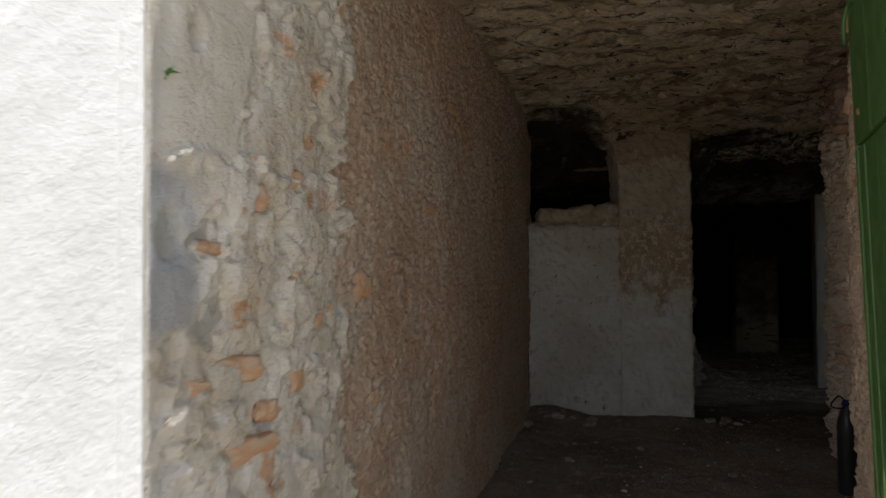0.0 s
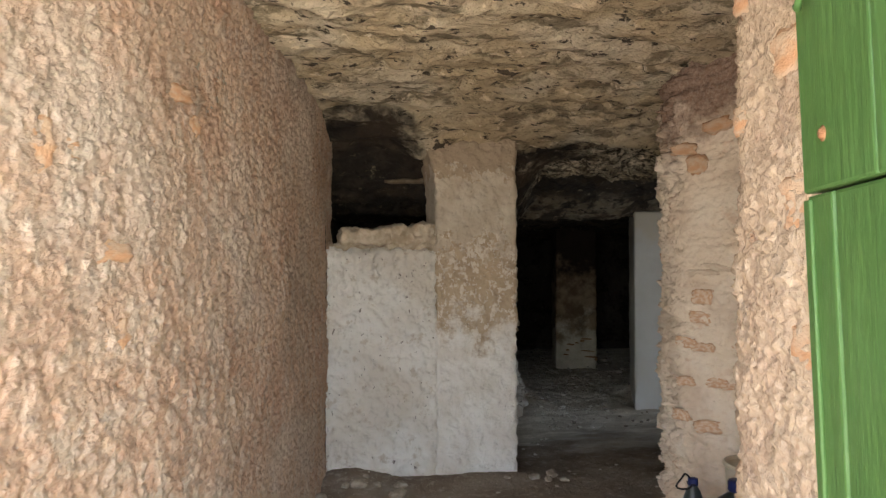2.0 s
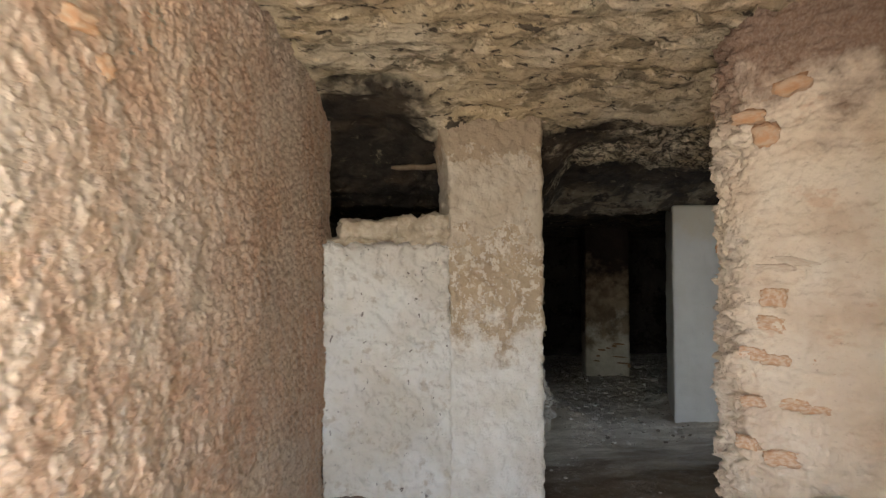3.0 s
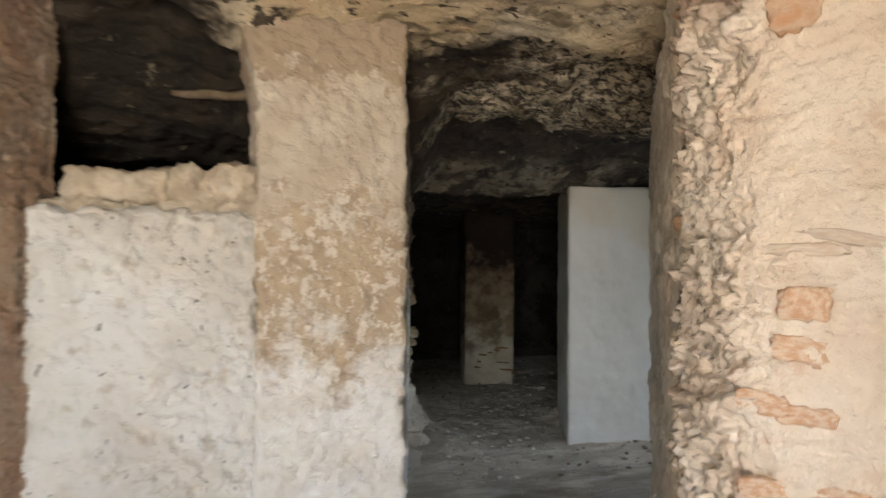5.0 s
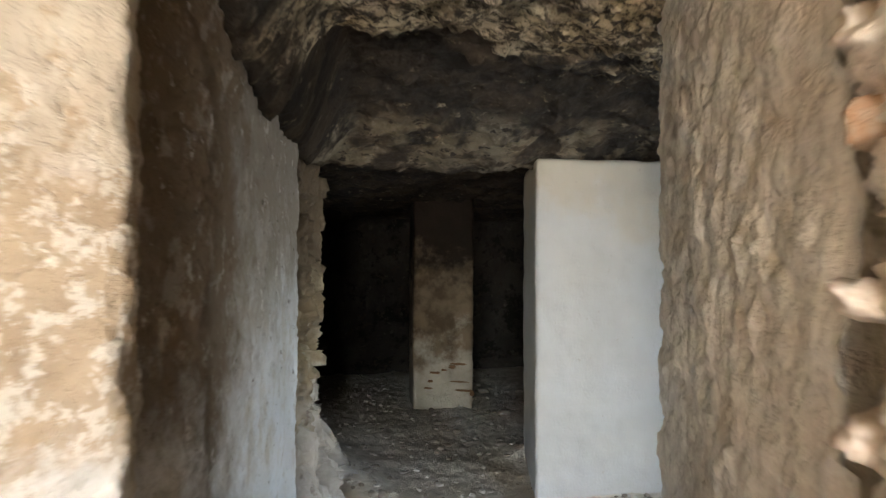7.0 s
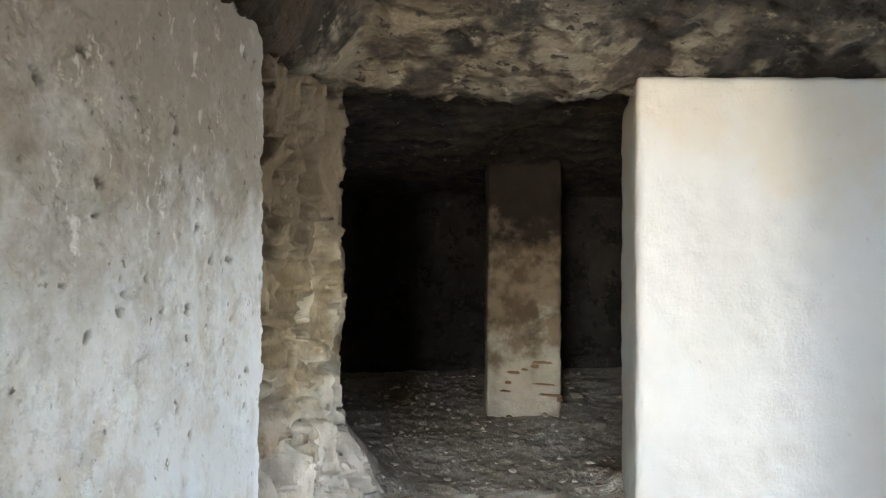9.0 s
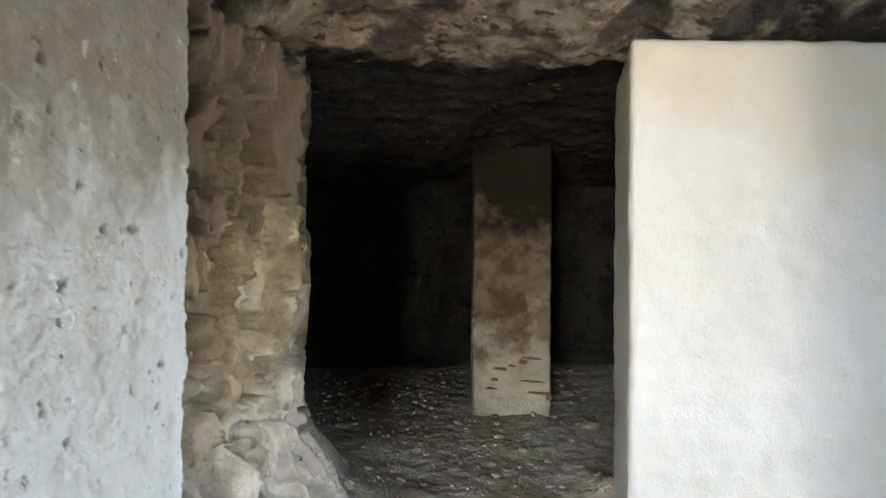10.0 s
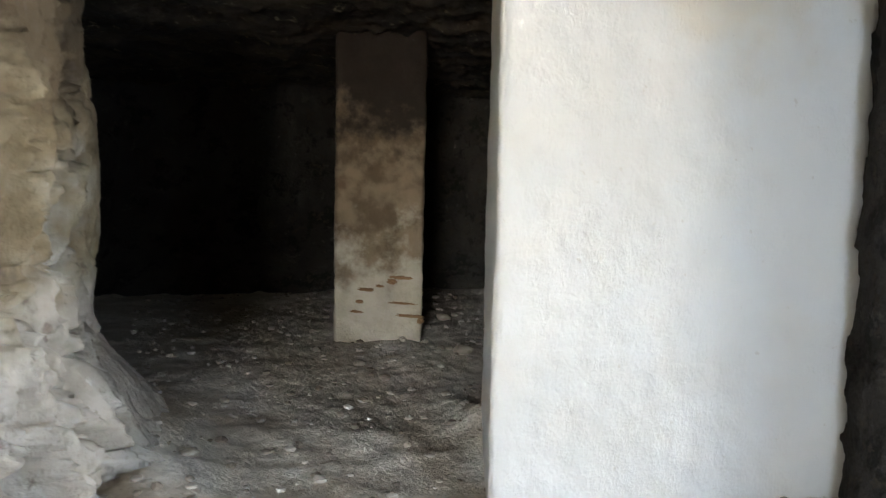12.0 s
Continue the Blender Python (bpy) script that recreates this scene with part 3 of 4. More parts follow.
def relief_pier(p, u, z):
    """Crumbled crust at the worn far corner, flat with faint bed joints towards the entrance."""
    knob = 0.14 + 0.86 * smooth(4.50, 4.68, p[:, 1] + 0.10 * fbm(p, 4, 2))
    q = p * (1, 1, 0.62)
    warp = 0.035 * np.stack([fbm(p, 13, 2), fbm(p + 5, 13, 2), fbm(p + 9, 13, 2)], 1)
    lump = np.maximum(0, 0.62 - cells(q + warp, 17.0)) * (0.3 + 1.5 * smooth(-0.3, 0.4, fbm(p, 5, 2)))
    grit = np.maximum(0, 0.6 - cells(p + warp, 60.0))
    ridge = -np.abs(fbm(p * (1, 1, 1.5), 9, 4))
    shelf = smooth(0.10, 0.22, fbm(p * (0.6, 0.6, 2.2) + 4, 4.2, 3)) - smooth(0.16, 0.22, fbm(p * (0.6, 0.6, 2.4) + 14, 5.0, 3))
    crust = 0.018 * lump + 0.016 * fbm(p, 12, 5, 0.62) + 0.011 * chips(q + warp, 17.0, 1.1) + 0.009 * chips(p + warp, 36.0, 1.2) + 0.022 * shelf
    skin = 0.008 * chips(p + 4, 9.0) + 0.007 * shelf + 0.006 * fbm(p, 24, 4, 0.6)
    return 0.04 * fbm(p, 1.3, 2) + knob * crust + skin + (0.25 + 0.75 * knob) * (0.016 * grit + 0.022 * ridge + 0.014 * fbm(p, 55, 2))


def relief_inner(p, u, z):
    return 0.03 * fbm(p, 1.2, 2) + 0.030 * fbm(p, 7, 4) + 0.012 * chips(p, 10.0) + 0.008 * fbm(p, 40, 2)


def relief_plaster(p, u, z):
    return 0.02 * fbm(p, 1.2, 2) + 0.010 * fbm(p, 6, 3) + 0.004 * fbm(p, 30, 2)


def side_pits(p, u, z):
    pits = np.zeros(len(p))
    rng = np.random.RandomState(5)
    for _ in range(150):
        a, b, r = rng.uniform(0.25, 2.3), rng.uniform(-0.2, 2.1), 0.004 + 0.013 * rng.rand() ** 3
        tall = rng.uniform(0.6, 1.3)
        reach = (np.abs(u - a) < 3 * r) & (np.abs(z - b) < 6 * r)
        ragged = 1 + 1.6 * fbm(p[reach], 45, 3)
        d2 = (((u[reach] - a) / r) ** 2 + ((z[reach] - b) / (r * tall)) ** 2) * ragged
        pits[reach] = np.maximum(pits[reach], smooth(1.6, 0.5, d2))
    return pits


def relief_side(p, u, z):
    h = 0.024 * fbm(p, 1.2, 2) + 0.014 * fbm(p, 6, 4) + 0.008 * fbm(p, 26, 3) + 0.007 * chips(p, 13.0)
    return h - 0.012 * side_pits(p, u, z)


def relief_facade(p, u, z):
    return (0.03 * fbm(p, 1.5, 2) + 0.008 * fbm(p * (1, 1, 1.6), 6, 4)) * smooth(-0.80, -0.95, p[:, 0])


def relief_rock(p, u, z):
    """Hewn face: bulging plates between upright clefts, flaring out at the foot."""
    q = p * (1, 1, 0.34)
    w = q + 0.10 * np.stack([fbm(p, 2.4, 2), fbm(p + 7, 2.4, 2), fbm(p + 3, 2.4, 2)], 1)
    cleft = np.maximum(0, 0.11 - np.abs(fbm(q + 5, 3.6, 4)))
    foot = 0.34 * smooth(0.62, -0.25, z) ** 1.6 * smooth(0.5, 1.6, u)
    calm = 1 - 0.88 * smooth(1.60, 1.95, u)
    gouge = smooth(0.12, 0.18, fbm(p * (1, 1, 0.5) + 21, 3.8, 3)) + 0.5 * smooth(0.15, 0.21, fbm(p * (1, 1, 0.5) + 33, 9.0, 3))
    slant = np.stack([w[:, 0], w[:, 1] + 0.45 * w[:, 2], 0.5 * w[:, 2]], 1)
    ridged = 0.35 - np.abs(fbm(slant * (1, 1, 0.8) + 8, 3.2, 5, 0.58)) * 1.4
    broken = (0.15 * ridged - 0.95 * cleft - 0.26 * gouge + 0.060 * chips(slant, 5.2, 1.2) + 0.030 * chips(slant + 6, 10.0, 1.4)) * calm
    return 0.10 * fbm(p, 1.3, 2) + broken + 0.010 * chips(slant + 9, 21.0, 1.3) * calm + 0.026 * fbm(q * (1, 1, 0.6), 13, 4, 0.58) + foot + 0.05 + 0.05 * (1 - calm)


def relief_crag(p, u, z):
    return 0.03 * fbm(p, 1.5, 3) + 0.02 * chips(p, 6.0) + 0.02 * fbm(p, 9, 3)


def ceiling_height(x, y):
    p = np.stack([x, y, np.zeros_like(x)], 1)
    bend = y + 0.16 * fbm(p, 0.8, 2) + 0.2 * np.clip(x - 4.6, 0, 3)
    h = np.interp(bend, [-1, 4.2, 5.6, 6.0, 6.35, 8.2, 8.8, 9.45, 9.6, 10.0, 12, 17],
                  [2.80, 2.80, 2.74, 2.60, 2.68, 2.70, 2.46, 2.22, 2.30, 2.34, 2.17, 2.1])
    brow = y + 0.14 * fbm(p * (1, 0.3, 1), 1.7, 3) - 0.28 * np.clip(x - 2.9, -0.9, 0.9)
    h -= 0.17 * smooth(6.1, 6.9, brow) * smooth(7.52, 7.42, brow)
    h -= 0.15 * np.exp(-((x - 1.26) / 0.20) ** 2 - ((y - 6.15) / 0.24) ** 2)
    h += 0.08 * smooth(4.3, 4.7, x) * smooth(8.5, 9.1, bend)
    left = 2.1 + 0.3 * (y - 6.4)
    side = smooth(0.30, 0.0, x - left) * smooth(6.2, 6.8, y) * smooth(9.6, 9.0, y)
    h = h * (1 - side) + (2.16 + 0.03 * np.sin(y * 5)) * side
    flat = p * (0.75, 1.9, 1.0)
    inner = smooth(5.8, 6.5, y)
    plates = 0.8 * chips(flat + 0.15 * fbm(p, 3, 2)[:, None], 4.5) + 0.5 * chips(flat + 3, 11.0)
    h += 0.05 * fbm(p, 0.9, 2) + 0.06 * fbm(flat, 3.0, 4) - (0.035 + 0.05 * inner) * np.abs(fbm(flat, 6, 4)) + (0.012 + 0.020 * inner * smooth(9.3, 8.6, y) + 0.012 * inner) * plates
    pit = smooth(0.18, 0.32, fbm(p * (0.8, 1.5, 1) + 3, 5.0, 3))
    return h + 0.055 * pit * (1 - inner)


def floor_height(x, y):
    p = np.stack([x, y, np.zeros_like(x)], 1)
    h = np.interp(y, [-3, 0.6, 1.2, 5.6, 6.5, 8.4, 9.6, 11.5, 20], [-0.08, -0.04, 0.0, 0.0, -0.06, -0.30, -0.29, -0.19, -0.16])
    lay = p * (0.7, 2.0, 1.0)
    inner = smooth(7, 9, y)
    mound = 0.13 * np.exp(-((x - 0.66) / 0.38) ** 2 - ((y - 6.0) / 0.30) ** 2) + 0.05 * np.exp(-((x - 1.6) / 0.5) ** 2 - ((y - 5.9) / 0.2) ** 2)
    drift = 0.16 * np.exp(-((x - 3.35) / 0.25) ** 2 - ((y - 10.1) / 0.8) ** 2) + 0.12 * np.exp(-((x - 5.0) / 0.14) ** 2 - ((y - 10.1) / 0.3) ** 2)
    return (h + mound + drift + 0.03 * fbm(p, 1.2, 2) + 0.018 * fbm(p, 6, 3) + 0.006 * fbm(p, 28, 2)
            + inner * (0.030 * fbm(p, 2.6, 4) + 0.007 * chips(lay, 7.0) + 0.008 * fbm(p, 14, 3)))


# ---- structure ----
def behind_facade(x, y):
    return y > 1.28 - 0.32 * (x + 0.735)


floor = slab("floor", -1.2, 8.6, -1.5, 16.2, 0.03, floor_height, M_FLOOR, 0.2, lambda x, y: y > 0.95 - 0.32 * (x + 0.735))
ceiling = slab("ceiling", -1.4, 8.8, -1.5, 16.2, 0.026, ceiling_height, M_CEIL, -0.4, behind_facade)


M_GROUND = mat_plain("pale_dusty_ground", (0.46, 0.39, 0.29), (0.54, 0.47, 0.37), 0.95, 3.0, 0.0, 0.01)
ground = mesh_object("ground", [(-400, -400, -0.07), (400, -400, -0.07), (400, -127.1, -0.07), (-400, 128.9, -0.07)], [(0, 1, 2, 3)], M_GROUND)
tagged(ground, kind="structure")

wall_left = wall("wall_left", [(-0.7113, 1.19), (-0.455, 2.10), (-0.226, 3.0), (0.03, 3.92), (0.555, 6.25)], -0.25, 3.0, 0.0085, 0.025,
                 relief_left, M_LEFT, -1, None, left_masks)
wall("wall_facade_left", [(-6.0, 2.9), (-0.7193, 1.204)], -0.3, 4.2, 0.025, 0.3, relief_facade, M_FACADE, -1)
wall("trim_door_surround", [(-0.79, 1.214), (-0.722, 1.192)], -0.2, 3.4, 0.012, 0.012, lambda p, u, z: 0.003 * fbm(p, 4, 2) + 0.002, M_FACADE, -1)
wall("wall_facade_right", [(0.86, 0.62), (8.6, -1.6)], -0.3, 4.2, 0.06, 0.3, relief_facade, M_FACADE, -1)
wall("wall_lintel", [(-0.75, 1.2), (0.9, 0.66)], 2.62, 4.2, 0.04, 0.35, relief_facade, M_FACADE, -1)
wall_jamb = wall("wall_right_jamb", [(1.06, 0.74), (1.27, 1.80), (1.53, 2.60), (1.63, 2.70), (3.2, 2.74)], -0.25, 3.0, 0.009, 0.2, relief_jamb, M_RIGHT, 1)
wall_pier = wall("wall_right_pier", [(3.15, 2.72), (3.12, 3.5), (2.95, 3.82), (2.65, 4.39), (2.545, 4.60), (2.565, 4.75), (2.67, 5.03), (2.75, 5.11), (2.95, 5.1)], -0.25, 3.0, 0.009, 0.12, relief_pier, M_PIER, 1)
wall("wall_right_inner", [(2.80, 5.18), (3.3, 5.95), (3.95, 6.91), (4.04, 6.97), (4.2, 6.75), (4.2, 4.2)], -0.3, 2.9, 0.013, 0.12, relief_inner, M_INNER, 1)
wall("wall_side_white", [(1.98, 6.3), (2.12, 6.5), (2.455, 7.576), (2.53, 7.91), (2.71, 8.47), (2.62, 8.6)], -0.35, 2.9, 0.009, 0.18, relief_side, M_SIDE, -1, None, lambda p, u, z: {"pit": side_pits(p, u, z) * 0.8})
wall("wall_rock", [(2.50, 8.5), (2.68, 8.55), (2.92, 9.5), (3.05, 10.35), (2.85, 10.75), (2.2, 11.0)], -0.45, 2.8, 0.012, 0.2, relief_rock, M_BED, -1)

half_wall = rough_block("half_wall", (0.30, 6.0, -0.2), (1.345, 6.35, 1.73), 0.012, 0.026, M_HALF, None, 13, 0.0, (0, 0), 0.04, 0.0, 0.010)
tagged(half_wall, kind="structure")
pillar = rough_block("pillar_1", (1.33, 5.985, -0.2), (1.975, 6.45, 2.9), 0.012, 0.019, M_PILLAR, None, 12, 0.0, (0, 0), 0.03, 0.0, 0.005, 0.13)
tagged(pillar, kind="structure")
block = rough_block("wall_white_block", (0.0, 0.0, -0.5), (1.75, 1.05, 2.315), 0.025, 0.009, M_BLOCK, None, 7, -12.0, (4.635, 9.20), 0.026, 0.20)
tagged(block, kind="structure")
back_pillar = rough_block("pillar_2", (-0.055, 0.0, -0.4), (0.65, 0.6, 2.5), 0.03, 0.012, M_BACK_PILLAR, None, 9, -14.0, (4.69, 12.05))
tagged(back_pillar, kind="structure")
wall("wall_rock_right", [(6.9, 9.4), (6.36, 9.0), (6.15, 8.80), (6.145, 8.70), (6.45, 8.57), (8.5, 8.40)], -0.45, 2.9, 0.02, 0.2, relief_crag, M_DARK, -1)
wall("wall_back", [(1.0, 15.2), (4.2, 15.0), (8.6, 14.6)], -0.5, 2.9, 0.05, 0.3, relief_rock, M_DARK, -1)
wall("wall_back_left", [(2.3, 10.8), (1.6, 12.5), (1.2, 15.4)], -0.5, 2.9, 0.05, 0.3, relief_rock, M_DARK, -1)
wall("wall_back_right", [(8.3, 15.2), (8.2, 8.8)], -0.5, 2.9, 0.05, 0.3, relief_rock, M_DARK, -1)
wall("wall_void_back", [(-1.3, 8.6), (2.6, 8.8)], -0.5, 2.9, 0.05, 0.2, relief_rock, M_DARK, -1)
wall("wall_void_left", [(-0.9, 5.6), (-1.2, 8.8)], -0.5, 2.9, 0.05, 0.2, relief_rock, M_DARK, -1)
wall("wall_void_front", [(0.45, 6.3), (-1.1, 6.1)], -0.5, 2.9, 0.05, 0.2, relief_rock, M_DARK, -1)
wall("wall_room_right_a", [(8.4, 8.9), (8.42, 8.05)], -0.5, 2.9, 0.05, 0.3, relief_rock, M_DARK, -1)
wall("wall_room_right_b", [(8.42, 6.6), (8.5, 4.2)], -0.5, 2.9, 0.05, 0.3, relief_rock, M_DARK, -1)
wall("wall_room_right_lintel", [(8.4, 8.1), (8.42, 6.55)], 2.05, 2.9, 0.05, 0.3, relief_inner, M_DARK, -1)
wall("wall_room_front_a", [(8.6, 4.3), (6.70, 4.26)], -0.5, 2.9, 0.05, 0.3, relief_inner, M_INNER, -1)
wall("wall_room_front_b", [(5.50, 4.23), (4.1, 4.2)], -0.5, 2.9, 0.05, 0.3, relief_inner, M_INNER, -1)
wall("wall_room_front_lintel", [(6.75, 4.26), (5.45, 4.23)], 2.05, 2.9, 0.05, 0.3, relief_inner, M_INNER, -1)


# ---- stones and things ----
def stone_mesh(name, seed, squareness, material, jag=0.24, detail=2):
    """A worn stone one unit across; squareness 0 is a pebble, 1 a brick."""
    bm = bmesh.new()
    bmesh.ops.create_icosphere(bm, subdivisions=detail, radius=0.5)
    for v in bm.verts:
        d = v.co.normalized()
        box = d / max(abs(d.x), abs(d.y), abs(d.z)) * 0.45
        v.co = (d * 0.5).lerp(box, squareness)
        v.co *= 1 + (0.10 + jag) * noise.noise(d * 1.7 + Vector((seed, 0, 0))) + jag * noise.noise(d * 4.5 + Vector((seed, 3, 0)))
    for f in bm.faces:
        f.smooth = True
    me = bpy.data.meshes.new(name)
    bm.to_mesh(me)
    bm.free()
    me.materials.append(material)
    return me


ORANGE = [stone_mesh("stone", i, 0.45, M_STONE, 0.30, 3) for i in range(4)]
BRICKS = [stone_mesh("brick", 10 + i, 0.7, M_BRICK, 0.26, 3) for i in range(3)]
PALE = [stone_mesh("stone", 30 + i, 0.3, M_MORTAR, 0.34, 3) for i in range(3)]
SCARS = [stone_mesh("scar", 40 + i, 0.3, M_SCAR, 0.42, 3) for i in range(3)]
RUBBLE = [stone_mesh("rubble_stone", 20 + i, 0.35, M_RUBBLE) for i in range(4)]


def embed(parent, rows, meshes, name, out, turn):
    """Stones bedded in a wall: rows of x, y, z, width, height."""
    for i, (x, y, z, w, h) in enumerate(rows):
        ob = new(name, meshes[i % len(meshes)])
        ob.parent = parent
        ob.matrix_world = pose(x + out[0], y + out[1], z, 0, random.uniform(-9, 9), turn) @ Matrix.Diagonal((w * 1.15, 0.042, h * 1.25, 1))


embed(wall_left, [(-0.31, 2.67, 1.92, 0.10, 0.11), (-0.29, 2.76, 1.95, 0.11, 0.06), (-0.28, 2.78, 1.90, 0.07, 0.06), (-0.23, 2.98, 1.94, 0.08, 0.05),
                  (-0.20, 3.09, 2.07, 0.06, 0.05), (-0.24, 2.96, 2.19, 0.06, 0.04), (-0.17, 3.21, 1.84, 0.08, 0.06), (-0.11, 3.41, 2.23, 0.14, 0.05),
                  (-0.08, 3.53, 2.14, 0.08, 0.06), (-0.23, 2.97, 1.66, 0.18, 0.06), (-0.22, 3.04, 1.41, 0.11, 0.09), (-0.37, 2.44, 1.89, 0.14, 0.10),
                  (-0.43, 2.20, 1.77, 0.09, 0.05), (-0.42, 2.25, 1.31, 0.12, 0.09), (-0.39, 2.36, 0.88, 0.09, 0.05)], ORANGE, "stone", (-0.010, 0.003), 64)
embed(wall_left, [(-0.605, 1.566, 1.571, 0.09, 0.055), (-0.549, 1.767, 1.633, 0.10, 0.06), (-0.66, 1.38, 1.43, 0.08, 0.03), (-0.551, 1.758, 1.075, 0.08, 0.11),
                  (-0.624, 1.50, 1.12, 0.17, 0.05), (-0.615, 1.53, 0.90, 0.20, 0.05), (-0.59, 1.62, 0.985, 0.09, 0.05), (-0.675, 1.32, 1.10, 0.10, 0.04), (-0.52, 1.87, 1.23, 0.08, 0.06)], ORANGE, "stone", (0.004, -0.001), 64)
PIER_TURN = 117.6
embed(wall_pier, [(2.614, 4.459, 1.429, 0.115, 0.085), (2.611, 4.465, 1.307, 0.14, 0.065), (2.565, 4.553, 1.155, 0.13, 0.055), (2.617, 4.454, 1.135, 0.13, 0.05),
                  (2.626, 4.436, 0.678, 0.16, 0.065), (2.654, 4.383, 0.94, 0.13, 0.05), (2.548, 4.585, 0.717, 0.10, 0.06), (2.564, 4.553, 0.925, 0.12, 0.05),
                  (2.726, 4.246, 1.13, 0.12, 0.05), (2.700, 4.295, 0.93, 0.12, 0.04)], BRICKS, "brick", (0.003, 0.001), PIER_TURN)
embed(wall_pier, [(2.617, 4.453, 1.572, 0.20, 0.030), (2.665, 4.362, 1.60, 0.22, 0.028)], PALE, "stone", (0.004, 0.002), PIER_TURN)
embed(wall_pier, [(2.599, 4.488, 2.211, 0.12, 0.09), (2.564, 4.554, 2.307, 0.15, 0.06), (2.66, 4.37, 2.42, 0.16, 0.07)], ORANGE, "stone", (-0.002, -0.002), PIER_TURN)
teeth = random.Random(23)
for i in range(17):
    z = 0.15 + 0.152 * i + teeth.uniform(-0.06, 0.06)
    ob = new("stone", (PALE if i % 5 else ORANGE)[i % 3])
    ob.parent = wall_pier
    ob.matrix_world = pose(2.735 + teeth.uniform(-0.01, 0.02), 5.095, z, teeth.uniform(-18, 18), teeth.uniform(-25, 15), 40) @ Matrix.Diagonal((teeth.uniform(0.06, 0.085), 0.075, teeth.uniform(0.035, 0.060), 1))
embed(wall_jamb, [(1.39, 2.19, 2.11, 0.16, 0.10), (1.37, 2.12, 1.75, 0.17, 0.13), (1.37, 2.11, 1.45, 0.16, 0.09), (1.49, 2.50, 2.02, 0.12, 0.06),
                  (1.49, 2.49, 2.35, 0.14, 0.08)], ORANGE, "stone", (0.015, 0.0), 82)
SCAR = (math.cos(radians(-14)), math.sin(radians(-14)))
for u, z, w, h in ((0.47, 0.318, 0.17, 0.030), (0.40, 0.285, 0.07, 0.05), (0.305, 0.250, 0.06, 0.022), (0.195, 0.222, 0.11, 0.028), (0.145, 0.126, 0.055, 0.030), (0.12, 0.045, 0.09, 0.022),
                   (0.48, 0.112, 0.20, 0.020), (0.55, 0.008, 0.20, 0.026), (0.635, -0.03, 0.05, 0.06)):
    ob = new("scar", SCARS[int(u * 100) % 3])
    ob.parent = back_pillar
    ob.matrix_world = pose(4.69 + u * SCAR[0] - 0.002, 12.05 + u * SCAR[1] - 0.003, z, 0, 4, -14) @ Matrix.Diagonal((w, 0.022, h, 1))

for x0, x1, y0, z0, top in ((0.42, 0.86, 6.08, 1.64, 1.775), (0.82, 1.34, 6.07, 1.64, 1.79), (0.60, 0.98, 6.03, 1.77, 1.885), (0.95, 1.20, 6.06, 1.78, 1.91), (1.17, 1.345, 6.04, 1.78, 1.93)):
    rough_block("coping_stone", (x0, y0, z0), (x1, 6.34, top), 0.011, 0.040, M_TAN, half_wall, 11, 0.0, (0, 0), 0.022, 0.0, 0.009)


def ground_at(x, y):
    return float(floor_height(np.array([x]), np.array([y]))[0])


def scatter(name, count, box, sizes, seed, material, label):
    """Loose pebbles on the earth floor, as one object."""
    rng = np.random.RandomState(seed)
    bm = bmesh.new()
    bmesh.ops.create_icosphere(bm, subdivisions=1, radius=0.5)
    base = np.array([v.co[:] for v in bm.verts])
    tri = np.array([[v.index for v in f.verts] for f in bm.faces])
    bm.free()
    verts, faces = [], []
    xs, ys = rng.uniform(box[0], box[1], count), rng.uniform(box[2], box[3], count)
    zs = floor_height(xs, ys)
    for i in range(count):
        r = sizes[0] + (sizes[1] - sizes[0]) * rng.rand() ** 3
        shape = base * (1 + 0.25 * rng.normal(size=(len(base), 1)).clip(-1, 1)) * (r * rng.uniform(0.8, 1.5), r, r * rng.uniform(0.5, 0.8))
        a = rng.uniform(0, 6.28)
        rot = np.array([[math.cos(a), -math.sin(a), 0], [math.sin(a), math.cos(a), 0], [0, 0, 1]])
        verts.append(shape @ rot.T + (xs[i], ys[i], zs[i] + r * 0.15))
        faces.append(tri + i * len(base))
    ob = mesh_object(name, np.concatenate(verts).tolist(), np.concatenate(faces).tolist(), material, False)
    return tagged(ob, label, "pebbles", "", "stuff")


def mat_pebble():
    k = Mat("pebble_mix", 0.95)
    return k.done(k.mix(k.ramp(k.island(), 0.2, 0.9), (0.24, 0.20, 0.155), (0.58, 0.53, 0.46)))


M_PEBBLE = mat_pebble()
scatter("pebbles", 1500, (3.1, 6.4, 8.2, 14.5), (0.010, 0.060), 3, M_PEBBLE, "pale pebbles and crumbs of rock on the earth floor")
scatter("gravel", 700, (-0.2, 2.9, 2.6, 8.0), (0.006, 0.03), 4, M_PEBBLE, "small gravel lying on the trodden earth floor")

